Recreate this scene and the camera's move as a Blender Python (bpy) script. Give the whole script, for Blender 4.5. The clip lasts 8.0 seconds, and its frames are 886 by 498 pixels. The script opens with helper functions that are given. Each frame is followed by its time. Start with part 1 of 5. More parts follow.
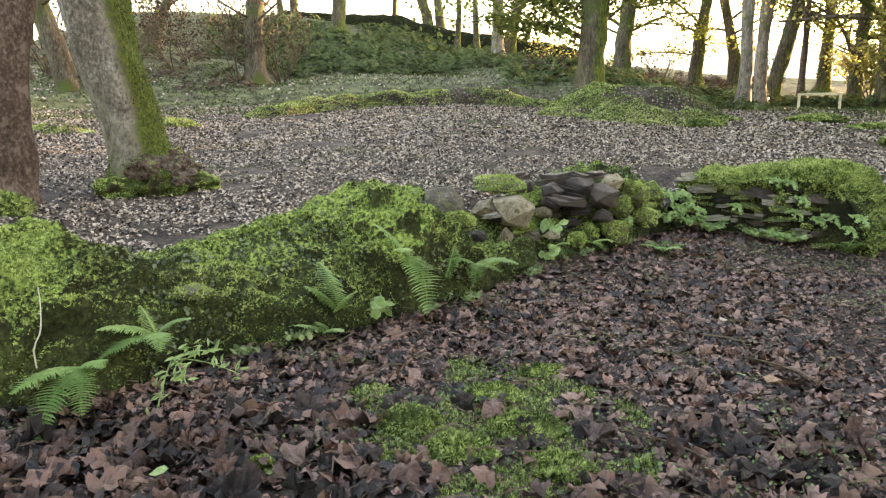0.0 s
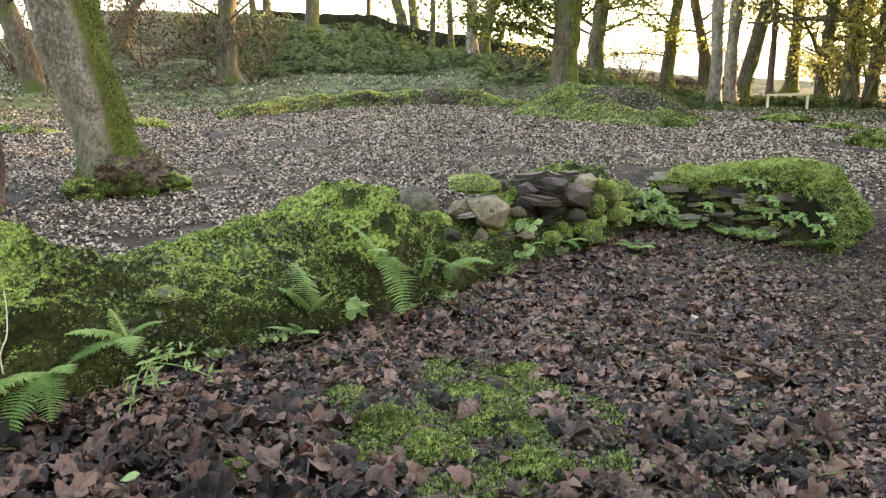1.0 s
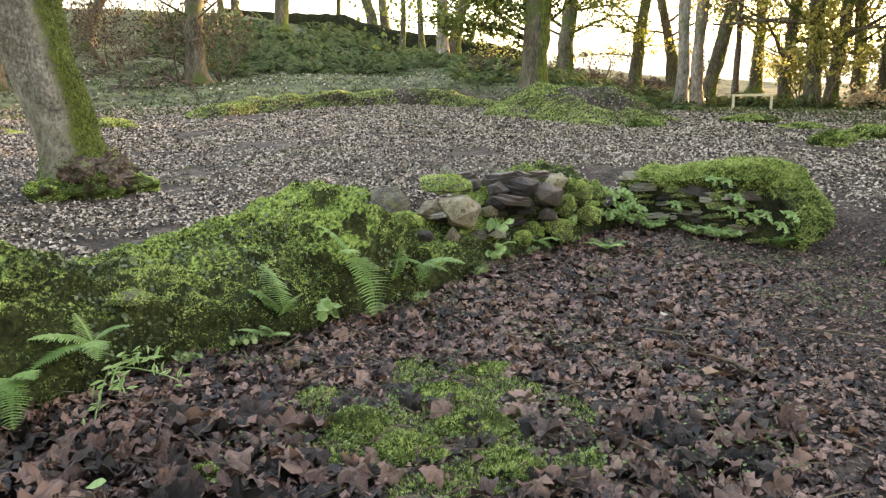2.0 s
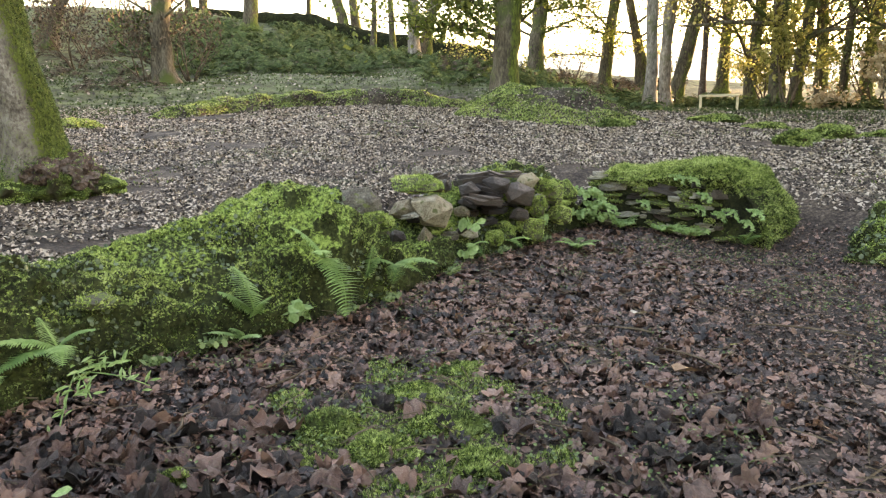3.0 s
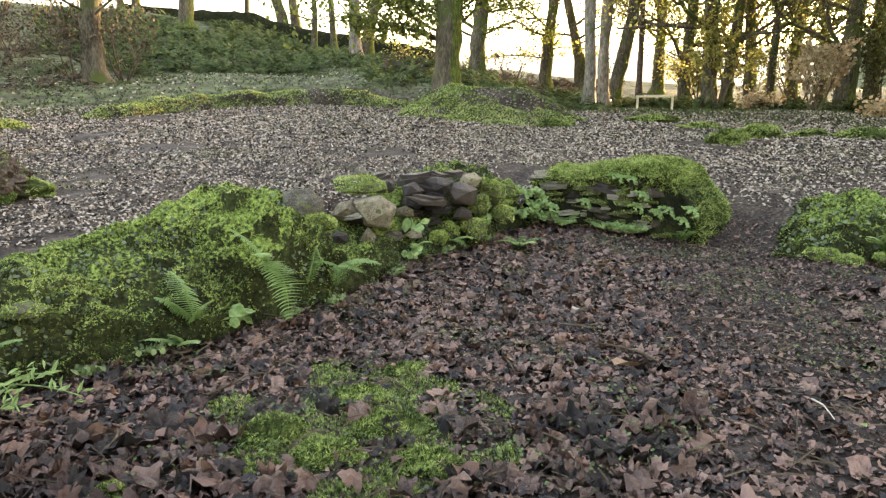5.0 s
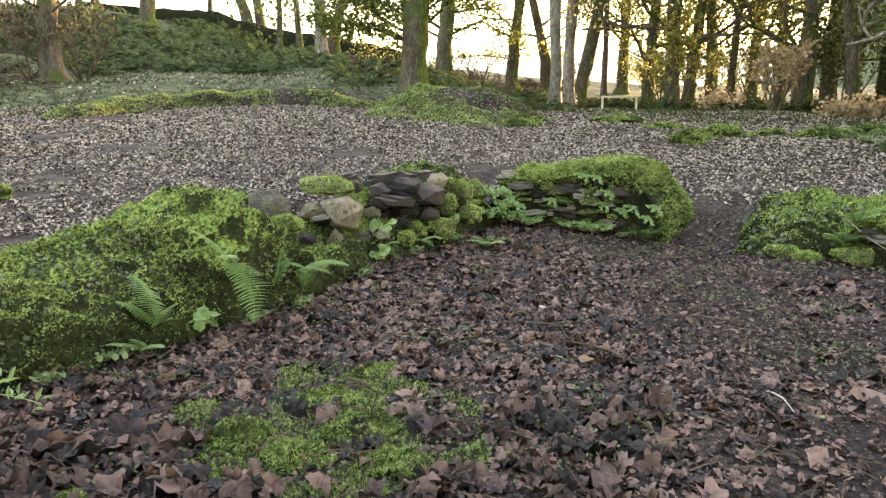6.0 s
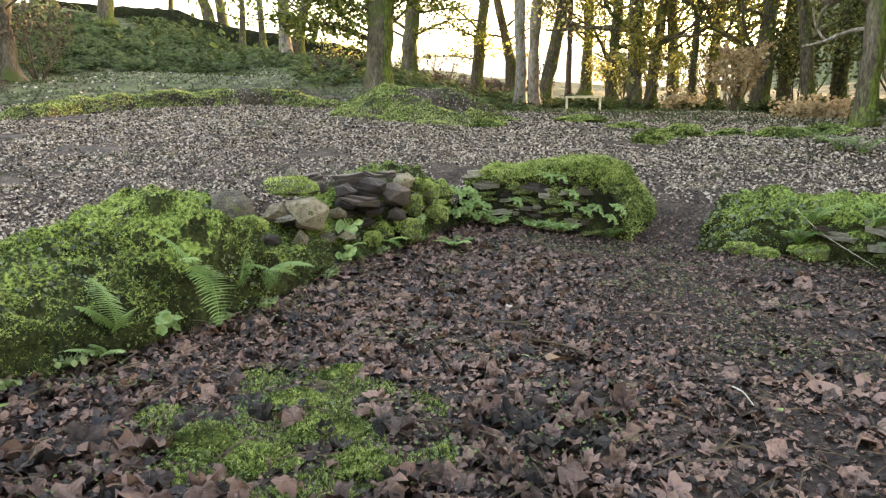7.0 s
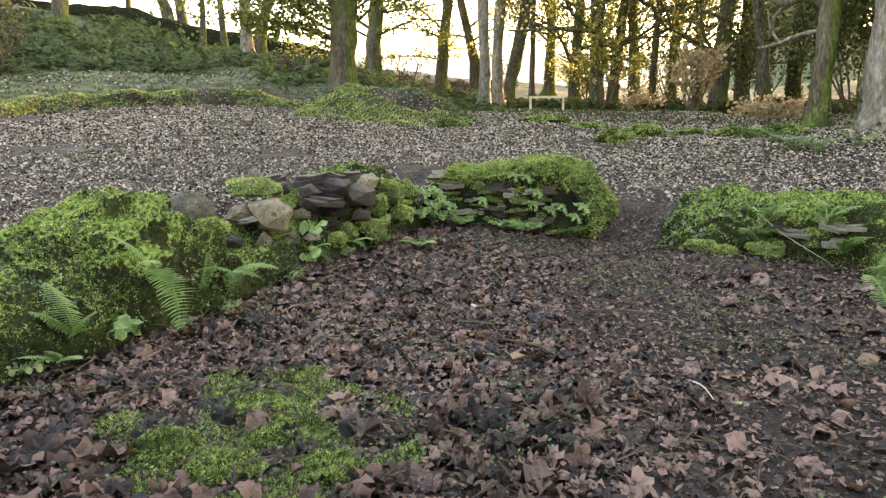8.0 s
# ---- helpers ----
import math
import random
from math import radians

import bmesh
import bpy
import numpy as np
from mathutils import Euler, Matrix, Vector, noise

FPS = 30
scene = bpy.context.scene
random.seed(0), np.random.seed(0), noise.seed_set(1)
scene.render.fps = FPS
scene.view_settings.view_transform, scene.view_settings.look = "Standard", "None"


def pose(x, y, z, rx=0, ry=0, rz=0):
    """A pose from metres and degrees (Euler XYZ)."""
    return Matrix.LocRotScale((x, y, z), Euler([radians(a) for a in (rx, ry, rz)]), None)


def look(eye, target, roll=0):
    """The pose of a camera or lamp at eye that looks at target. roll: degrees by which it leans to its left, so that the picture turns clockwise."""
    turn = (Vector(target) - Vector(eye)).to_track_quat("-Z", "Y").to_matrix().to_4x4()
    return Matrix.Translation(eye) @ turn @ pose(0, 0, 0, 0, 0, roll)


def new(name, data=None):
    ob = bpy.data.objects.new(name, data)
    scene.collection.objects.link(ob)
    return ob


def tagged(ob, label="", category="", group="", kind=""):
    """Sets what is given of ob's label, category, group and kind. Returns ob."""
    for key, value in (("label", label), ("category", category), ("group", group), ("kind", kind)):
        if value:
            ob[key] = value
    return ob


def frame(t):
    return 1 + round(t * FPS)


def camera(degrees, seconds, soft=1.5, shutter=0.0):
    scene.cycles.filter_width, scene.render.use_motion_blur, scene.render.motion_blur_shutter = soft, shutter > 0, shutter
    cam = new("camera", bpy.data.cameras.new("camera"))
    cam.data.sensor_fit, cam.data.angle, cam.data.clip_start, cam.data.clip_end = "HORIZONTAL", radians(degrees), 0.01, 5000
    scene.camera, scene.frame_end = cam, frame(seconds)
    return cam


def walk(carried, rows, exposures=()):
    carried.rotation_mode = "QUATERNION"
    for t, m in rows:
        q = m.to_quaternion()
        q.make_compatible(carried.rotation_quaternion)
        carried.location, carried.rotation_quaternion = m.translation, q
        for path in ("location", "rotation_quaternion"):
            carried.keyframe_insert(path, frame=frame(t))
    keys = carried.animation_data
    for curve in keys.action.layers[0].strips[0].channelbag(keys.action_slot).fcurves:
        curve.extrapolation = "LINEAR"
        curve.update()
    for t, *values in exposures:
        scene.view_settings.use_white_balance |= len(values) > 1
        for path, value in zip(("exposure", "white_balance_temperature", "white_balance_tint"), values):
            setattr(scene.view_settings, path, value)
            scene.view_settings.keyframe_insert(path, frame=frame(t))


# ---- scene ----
# Camera: a slow pan on a low tripod, lens a hand's width ahead of the pivot.
EYE_Z, PIVOT = 1.15, 0.12
cam = camera(65.66, 8.0, soft=1.25)


def aim(yaw):
    a, tilt = radians(yaw), radians(-11.25)
    eye = Vector((PIVOT * math.sin(a), PIVOT * math.cos(a), EYE_Z))
    way = Vector((math.sin(a) * math.cos(tilt), math.cos(a) * math.cos(tilt), math.sin(tilt)))
    return look(eye, eye + way * 10, -0.24)


PAN = [(0.0, 0.0), (0.5, 0.902), (1.0, 2.05), (1.5, 3.206), (3.0, 6.705), (3.5, 7.762), (4.0, 9.004),
       (4.5, 10.13), (6.0, 14.022), (6.5, 15.355), (7.0, 16.797), (7.5, 18.155), (8.0, 19.678)]
walk(cam, [(t, aim(yaw)) for t, yaw in PAN], exposures=[(0.0, 3.86, 8300, 24)])

# Light: pale evening sky, a low warm sun beyond the wood.
SUN_AZ, SUN_EL = 62.0, 6.5
world = bpy.data.worlds.new("sky")
scene.world = world
world.use_nodes = True
sky = world.node_tree.nodes.new("ShaderNodeTexSky")
sky.sky_type, sky.sun_disc = "NISHITA", False
sky.sun_elevation, sky.sun_rotation = radians(SUN_EL), radians(SUN_AZ)
sky.air_density, sky.dust_density, sky.ozone_density = 1.0, 2.5, 1.0
background = world.node_tree.nodes["Background"]
world.node_tree.links.new(sky.outputs[0], background.inputs[0])
background.inputs[1].default_value = 0.15
sun = new("sun", bpy.data.lights.new("sun", "SUN"))
sun.data.energy, sun.data.angle, sun.data.color = 1.9, radians(0.6), (1.0, 0.78, 0.5)
sun_way = Vector((math.sin(radians(SUN_AZ)) * math.cos(radians(SUN_EL)),
                  math.cos(radians(SUN_AZ)) * math.cos(radians(SUN_EL)), math.sin(radians(SUN_EL))))
sun.matrix_world = look(sun_way * 100, (0, 0, 0))


# ---- materials ----
def shader(name, stops, scale=6.0, fine=60.0, rough=0.8, bump=0.3, gloss=0.3, vary=0.0, island=False,
           through_light=0.0, stretch=(1, 1, 1), patch=None, hues=0.0):
    """Two scales of noise through a colour ramp, with relief; patch: (colour, scale, threshold) of a second growth."""
    m = bpy.data.materials.new(name)
    m.use_nodes = True
    nt = m.node_tree
    nodes, link = nt.nodes, nt.links.new
    bsdf = nodes["Principled BSDF"]
    coords = nodes.new("ShaderNodeTexCoord")
    mapping = nodes.new("ShaderNodeMapping")
    mapping.inputs["Scale"].default_value = stretch
    link(coords.outputs["Object"], mapping.inputs[0])
    big, small = nodes.new("ShaderNodeTexNoise"), nodes.new("ShaderNodeTexNoise")
    for n, sc, det in ((big, scale, 5), (small, fine, 4)):
        n.inputs["Scale"].default_value, n.inputs["Detail"].default_value = sc, det
        n.inputs["Roughness"].default_value = 0.65
        link(mapping.outputs[0], n.inputs["Vector"])
    mix = nodes.new("ShaderNodeMath")
    mix.operation = "MULTIPLY_ADD"
    mix.inputs[1].default_value = 0.55
    link(small.outputs[0], mix.inputs[0])
    half = nodes.new("ShaderNodeMath")
    half.operation = "MULTIPLY"
    half.inputs[1].default_value = 0.45
    link(big.outputs[0], half.inputs[0])
    link(half.outputs[0], mix.inputs[2])
    value = mix.outputs[0]
    if vary:
        chance = nodes.new("ShaderNodeNewGeometry" if island else "ShaderNodeObjectInfo")
        out = chance.outputs["Random Per Island" if island else "Random"]
        add = nodes.new("ShaderNodeMath")
        add.operation = "MULTIPLY_ADD"
        add.inputs[1].default_value = vary
        link(out, add.inputs[0])
        shift = nodes.new("ShaderNodeMath")
        shift.operation = "ADD"
        shift.inputs[1].default_value = -vary / 2
        link(value, shift.inputs[0])
        link(shift.outputs[0], add.inputs[2])
        value = add.outputs[0]
    ramp = nodes.new("ShaderNodeValToRGB")
    link(value, ramp.inputs[0])
    el = ramp.color_ramp.elements
    lo, hi = (0.3, 0.7) if vary > 0.3 else (0.37, 0.63)
    for i, c in enumerate(stops):
        pos = lo + (hi - lo) * i / (len(stops) - 1)
        e = el[i] if i < 2 else el.new(pos)
        e.position, e.color = pos, (*c, 1)
    for i, c in enumerate(stops):
        el[i].position = lo + (hi - lo) * i / (len(stops) - 1)
        el[i].color = (*c, 1)
    colour = ramp.outputs[0]
    if patch:
        tint, psc, thr = patch
        pn = nodes.new("ShaderNodeTexNoise")
        pn.inputs["Scale"].default_value, pn.inputs["Detail"].default_value = psc, 6
        link(coords.outputs["Object"], pn.inputs["Vector"])
        pr = nodes.new("ShaderNodeMapRange")
        pr.inputs["From Min"].default_value, pr.inputs["From Max"].default_value = thr, thr + 0.1
        link(pn.outputs[0], pr.inputs["Value"])
        pm = nodes.new("ShaderNodeMix")
        pm.data_type = "RGBA"
        link(pr.outputs[0], pm.inputs["Factor"])
        link(colour, pm.inputs["A"])
        pm.inputs["B"].default_value = (*tint, 1)
        colour = pm.outputs["Result"]
    if hues:
        hn = nodes.new("ShaderNodeTexNoise")
        hn.inputs["Scale"].default_value, hn.inputs["Detail"].default_value = 7.0, 3
        link(coords.outputs["Object"], hn.inputs["Vector"])
        hr = nodes.new("ShaderNodeMapRange")
        hr.inputs["From Min"].default_value, hr.inputs["From Max"].default_value = 0.3, 0.7
        hr.inputs["To Min"].default_value, hr.inputs["To Max"].default_value = 0.5 - hues * 0.3, 0.5 + hues
        link(hn.outputs[0], hr.inputs["Value"])
        sr = nodes.new("ShaderNodeMapRange")
        sr.inputs["To Min"].default_value, sr.inputs["To Max"].default_value = 0.7, 1.3
        link(chance.outputs["Random Per Island" if island else "Random"], sr.inputs["Value"])
        hsv = nodes.new("ShaderNodeHueSaturation")
        link(hr.outputs[0], hsv.inputs["Hue"])
        link(sr.outputs[0], hsv.inputs["Saturation"])
        link(colour, hsv.inputs["Color"])
        colour = hsv.outputs[0]
    link(colour, bsdf.inputs["Base Color"])
    bsdf.inputs["Roughness"].default_value = rough
    bsdf.inputs["Specular IOR Level"].default_value = gloss
    b = nodes.new("ShaderNodeBump")
    b.inputs["Strength"].default_value, b.inputs["Distance"].default_value = bump, 0.02
    link(value, b.inputs["Height"])
    link(b.outputs[0], bsdf.inputs["Normal"])
    if through_light:
        tr = nodes.new("ShaderNodeBsdfTranslucent")
        link(colour, tr.inputs[0])
        ms = nodes.new("ShaderNodeMixShader")
        ms.inputs[0].default_value = through_light
        link(bsdf.outputs[0], ms.inputs[1])
        link(tr.outputs[0], ms.inputs[2])
        link(ms.outputs[0], nodes["Material Output"].inputs[0])
    return m


def ground_material():
    """Trodden leaf mould; grass and dry field where the mesh's cover says so."""
    m = shader("leaf_mould", [(0.006, 0.0045, 0.0036), (0.028, 0.0195, 0.0145), (0.08, 0.059, 0.044), (0.19, 0.15, 0.115)],
               scale=2.2, fine=38, rough=0.8, bump=0.9, patch=((0.045, 0.052, 0.024), 0.7, 0.6))
    nt = m.node_tree
    nodes, link = nt.nodes, nt.links.new
    bsdf = nodes["Principled BSDF"]
    colour = bsdf.inputs["Base Color"].links[0].from_socket
    noise_out = [n for n in nodes if n.type == "TEX_NOISE"][1].outputs[0]
    broad = [n for n in nodes if n.type == "TEX_NOISE"][0].outputs[0]
    for name, dark, light in (("grass", (0.028, 0.028, 0.014), (0.14, 0.165, 0.07)), ("field", (0.50, 0.46, 0.34), (0.68, 0.63, 0.48)), ("mud", (0.006, 0.0046, 0.004), (0.052, 0.038, 0.032))):
        ramp = nodes.new("ShaderNodeValToRGB")
        ramp.color_ramp.elements[0].position, ramp.color_ramp.elements[0].color = 0.35, (*dark, 1)
        ramp.color_ramp.elements[1].position, ramp.color_ramp.elements[1].color = 0.65, (*light, 1)
        link(broad if name == "grass" else noise_out, ramp.inputs[0])
        at = nodes.new("ShaderNodeAttribute")
        at.attribute_name = name
        mix = nodes.new("ShaderNodeMix")
        mix.data_type = "RGBA"
        link(at.outputs["Fac"], mix.inputs["Factor"])
        link(colour, mix.inputs["A"])
        link(ramp.outputs[0], mix.inputs["B"])
        colour = mix.outputs["Result"]
    link(colour, bsdf.inputs["Base Color"])
    return m


def moss_cover(m, dark=(0.03, 0.042, 0.010), light=(0.14, 0.18, 0.035)):
    """Lets a mesh's moss value cover its bark."""
    nodes, link = m.node_tree.nodes, m.node_tree.links.new
    bsdf = nodes["Principled BSDF"]
    colour = bsdf.inputs["Base Color"].links[0].from_socket
    small = [n for n in nodes if n.type == "TEX_NOISE"][1].outputs[0]
    ramp = nodes.new("ShaderNodeValToRGB")
    ramp.color_ramp.elements[0].position, ramp.color_ramp.elements[0].color = 0.35, (*dark, 1)
    ramp.color_ramp.elements[1].position, ramp.color_ramp.elements[1].color = 0.65, (*light, 1)
    link(small, ramp.inputs[0])
    value = nodes.new("ShaderNodeAttribute")
    value.attribute_name = "moss"
    add = nodes.new("ShaderNodeMath")
    add.operation = "ADD"
    link(value.outputs["Fac"], add.inputs[0])
    link(small, add.inputs[1])
    edge = nodes.new("ShaderNodeMapRange")
    edge.inputs["From Min"].default_value, edge.inputs["From Max"].default_value = 0.92, 1.12
    link(add.outputs[0], edge.inputs["Value"])
    mix = nodes.new("ShaderNodeMix")
    mix.data_type = "RGBA"
    link(edge.outputs[0], mix.inputs["Factor"])
    link(colour, mix.inputs["A"])
    link(ramp.outputs[0], mix.inputs["B"])
    link(mix.outputs["Result"], bsdf.inputs["Base Color"])
    return m


GROUND = ground_material()
MOSS = shader("moss", [(0.010, 0.012, 0.006), (0.03, 0.04, 0.013), (0.07, 0.10, 0.025), (0.14, 0.19, 0.045)], scale=2.5, fine=45, rough=0.95, bump=1.0, gloss=0.1, patch=((0.04, 0.036, 0.022), 2.6, 0.56))
# Dark flank earth and bright top moss carry some of the sky's shading.
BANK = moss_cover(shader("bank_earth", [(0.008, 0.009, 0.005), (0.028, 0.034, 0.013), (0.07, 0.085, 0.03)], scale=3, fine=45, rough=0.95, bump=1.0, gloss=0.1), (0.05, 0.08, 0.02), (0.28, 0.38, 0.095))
MOUND_EARTH = shader("mound_earth", [(0.016, 0.013, 0.010), (0.05, 0.04, 0.031), (0.12, 0.10, 0.08)], scale=1.2, fine=16, rough=0.9, bump=1.0, gloss=0.15, patch=((0.07, 0.085, 0.028), 1.1, 0.56))
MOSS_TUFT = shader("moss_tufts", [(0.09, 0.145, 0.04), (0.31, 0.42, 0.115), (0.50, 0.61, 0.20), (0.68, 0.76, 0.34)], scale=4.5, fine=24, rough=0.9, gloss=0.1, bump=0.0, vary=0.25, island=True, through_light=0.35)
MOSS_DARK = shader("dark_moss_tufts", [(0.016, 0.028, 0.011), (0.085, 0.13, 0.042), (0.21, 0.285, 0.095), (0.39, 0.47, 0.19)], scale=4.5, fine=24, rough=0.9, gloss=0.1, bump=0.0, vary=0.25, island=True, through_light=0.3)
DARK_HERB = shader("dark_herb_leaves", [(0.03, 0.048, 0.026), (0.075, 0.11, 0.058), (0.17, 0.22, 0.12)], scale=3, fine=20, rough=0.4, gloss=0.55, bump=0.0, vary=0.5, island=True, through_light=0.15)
WALL_DARK = shader("wall_dark", [(0.008, 0.008, 0.006), (0.02, 0.022, 0.012), (0.05, 0.06, 0.022)], scale=5, fine=50, rough=0.95, bump=1.0, gloss=0.1)
HERB = shader("herb_leaves", [(0.06, 0.09, 0.035), (0.11, 0.165, 0.06), (0.20, 0.27, 0.11)], scale=3, fine=20, rough=0.55, bump=0.0, vary=0.35, island=True, through_light=0.2)
FERN = shader("fern_fronds", [(0.10, 0.20, 0.055), (0.22, 0.36, 0.11), (0.38, 0.52, 0.20)], scale=14, fine=60, rough=0.6, bump=0.2, vary=0.35, through_light=0.3)
PALE_LEAF = shader("pale_leaves", [(0.16, 0.27, 0.09), (0.28, 0.42, 0.16), (0.42, 0.55, 0.27)], scale=6, fine=30, rough=0.5, bump=0.1, through_light=0.3)
LITTER = shader("fallen_leaves", [(0.007, 0.0035, 0.003), (0.046, 0.0235, 0.0195), (0.132, 0.073, 0.060), (0.265, 0.173, 0.146)], scale=9, fine=60, rough=0.36, gloss=0.55, bump=0.8, vary=0.66, island=True, hues=0.015)
LEAF = shader("fallen_leaf", [(0.007, 0.0035, 0.003), (0.046, 0.0235, 0.0195), (0.132, 0.073, 0.060), (0.265, 0.173, 0.146)], scale=9, fine=60, rough=0.36, gloss=0.55, bump=0.8, vary=0.66, island=False, hues=0.015)
CRUMBS = shader("small_litter", [(0.012, 0.009, 0.007), (0.11, 0.083, 0.062), (0.32, 0.26, 0.205), (0.52, 0.44, 0.36)], scale=3, fine=30, rough=0.6, gloss=0.3, bump=0.2, vary=0.75, island=True)
TAN_LEAF = shader("tan_leaf", [(0.16, 0.10, 0.06), (0.26, 0.17, 0.11), (0.36, 0.26, 0.18)], scale=9, fine=60, rough=0.5, bump=0.3)
GREY_STONE = shader("grey_stone", [(0.08, 0.07, 0.055), (0.24, 0.22, 0.18), (0.48, 0.45, 0.38)], scale=7, fine=40, rough=0.7, bump=1.0, vary=0.25, patch=((0.14, 0.16, 0.05), 6.0, 0.58))
SLATE = shader("dark_slate", [(0.008, 0.0055, 0.0045), (0.040, 0.028, 0.022), (0.14, 0.108, 0.088)], scale=8, fine=45, rough=0.4, gloss=0.5, bump=1.0, vary=0.35, stretch=(1, 1, 2))
TAN_STONE = shader("tan_stone", [(0.07, 0.05, 0.032), (0.20, 0.16, 0.105), (0.40, 0.35, 0.25)], scale=5, fine=40, rough=0.7, bump=1.0, vary=0.25, patch=((0.11, 0.12, 0.045), 6.0, 0.58))
MOSSY_STONE = shader("mossy_stone", [(0.03, 0.027, 0.019), (0.075, 0.07, 0.048), (0.16, 0.15, 0.105)], scale=7, fine=45, rough=0.85, bump=0.7, vary=0.2, patch=((0.13, 0.18, 0.045), 7.0, 0.46))
BARK = moss_cover(shader("grey_bark", [(0.07, 0.058, 0.045), (0.21, 0.185, 0.155), (0.46, 0.43, 0.38)], scale=9, fine=38, rough=0.95, bump=1.0, stretch=(1, 1, 0.7), patch=((0.11, 0.10, 0.065), 1.6, 0.56)), (0.02, 0.03, 0.006), (0.13, 0.165, 0.03))
PALE_BARK = shader("pale_bark", [(0.08, 0.066, 0.05), (0.19, 0.165, 0.135), (0.36, 0.33, 0.28)], scale=3, fine=18, rough=0.9, bump=0.9, stretch=(1, 1, 0.35), patch=((0.09, 0.10, 0.04), 1.3, 0.55))
BROWN_BARK = shader("brown_bark", [(0.03, 0.02, 0.015), (0.085, 0.058, 0.045), (0.20, 0.155, 0.13)], scale=6, fine=40, rough=0.95, bump=1.0, stretch=(1, 1, 0.7), patch=((0.17, 0.14, 0.12), 9.0, 0.56))
DARK_BARK = moss_cover(shader("dark_bark", [(0.03, 0.024, 0.017), (0.09, 0.074, 0.052), (0.19, 0.165, 0.12)], scale=3, fine=20, rough=0.95, bump=1.0, stretch=(1, 1, 0.3), patch=((0.07, 0.09, 0.025), 0.9, 0.52)))
TWIG = shader("twigs", [(0.04, 0.03, 0.02), (0.10, 0.075, 0.05), (0.18, 0.14, 0.10)], scale=5, fine=30, rough=0.9, bump=0.5)
PALE_TWIG = shader("bleached_twig", [(0.35, 0.31, 0.24), (0.5, 0.46, 0.38), (0.62, 0.58, 0.5)], scale=8, fine=50, rough=0.8, bump=0.5)
GREEN_CROWN = shader("green_crown", [(0.06, 0.085, 0.018), (0.14, 0.175, 0.035), (0.27, 0.29, 0.07)], scale=1, fine=9, rough=0.5, bump=0.0, vary=0.4, island=True, through_light=0.45)
GOLD_CROWN = shader("gold_crown", [(0.20, 0.20, 0.05), (0.38, 0.36, 0.10), (0.58, 0.53, 0.20)], scale=1, fine=9, rough=0.5, bump=0.0, vary=0.4, island=True, through_light=0.5)
# Pale rust tones put the low sun's glow into the leaf colour.
RUST_SUNLIT = shader("rust_sunlit", [(0.34, 0.24, 0.13), (0.52, 0.40, 0.25), (0.68, 0.57, 0.40)], scale=1, fine=9, rough=0.6, bump=0.0, vary=0.4, island=True, through_light=0.5)
IVY = shader("ivy", [(0.04, 0.058, 0.018), (0.095, 0.12, 0.038), (0.19, 0.22, 0.08)], scale=2, fine=12, rough=0.4, bump=0.0, vary=0.4, island=True, through_light=0.42)
BRACKEN = shader("bracken", [(0.035, 0.055, 0.022), (0.075, 0.11, 0.042), (0.14, 0.18, 0.075)], scale=0.6, fine=5, rough=0.85, gloss=0.1, bump=0.0, vary=0.35, island=True, through_light=0.25)
DEAD_BRACKEN = shader("dead_bracken", [(0.04, 0.031, 0.022), (0.085, 0.066, 0.047), (0.15, 0.122, 0.09)], scale=0.6, fine=5, rough=0.9, gloss=0.1, bump=0.0, vary=0.35, island=True, through_light=0.2)
WOOD = shader("weathered_wood", [(0.40, 0.34, 0.20), (0.55, 0.49, 0.32), (0.66, 0.60, 0.44)], scale=5, fine=40, rough=0.8, bump=0.5)


# ---- terrain ----
def at(az, d):
    return d * math.sin(radians(az)), d * math.cos(radians(az))


def smooth(a, b, x):
    u = min(1.0, max(0.0, (x - a) / (b - a)))
    return u * u * (3 - 2 * u)


SLOPE_AZ, SLOPE = [-40, -16, -5, 8, 16, 28, 36, 55, 90], [0.05, 0.05, 0.06, 0.06, 0.054, 0.049, 0.043, 0.040, 0.036]
RISE_AZ = [-45, -31, -23, -12, -4, 1, 5, 10, 14, 18, 22, 26, 30, 40, 55, 80]
RISE_45 = [0.07, 0.08, 0.128, 0.13, 0.117, 0.098, 0.086, 0.074, 0.062, 0.052, 0.045, 0.040, 0.034, 0.030, 0.032, 0.03]
CORNER = (2.25, 6.9)


def side_left(x, y):
    """How far outside the long mossy wall."""
    return ((x - CORNER[0]) * -4.6 + (y - CORNER[1]) * 4.45) / 6.4


def side_back(x, y):
    """How far outside the wall with the doorway."""
    return ((x - CORNER[0]) * 2.9 + (y - CORNER[1]) * 2.35) / 3.73


def inside(x, y):
    return max(side_left(x, y), side_back(x, y)) < 0.55


def on_path(x, y):
    """Where feet keep the floor bare."""
    return smooth(0.7, 1.6, x - 0.28 * y + 0.3 * noise.noise((x, y, 2)))


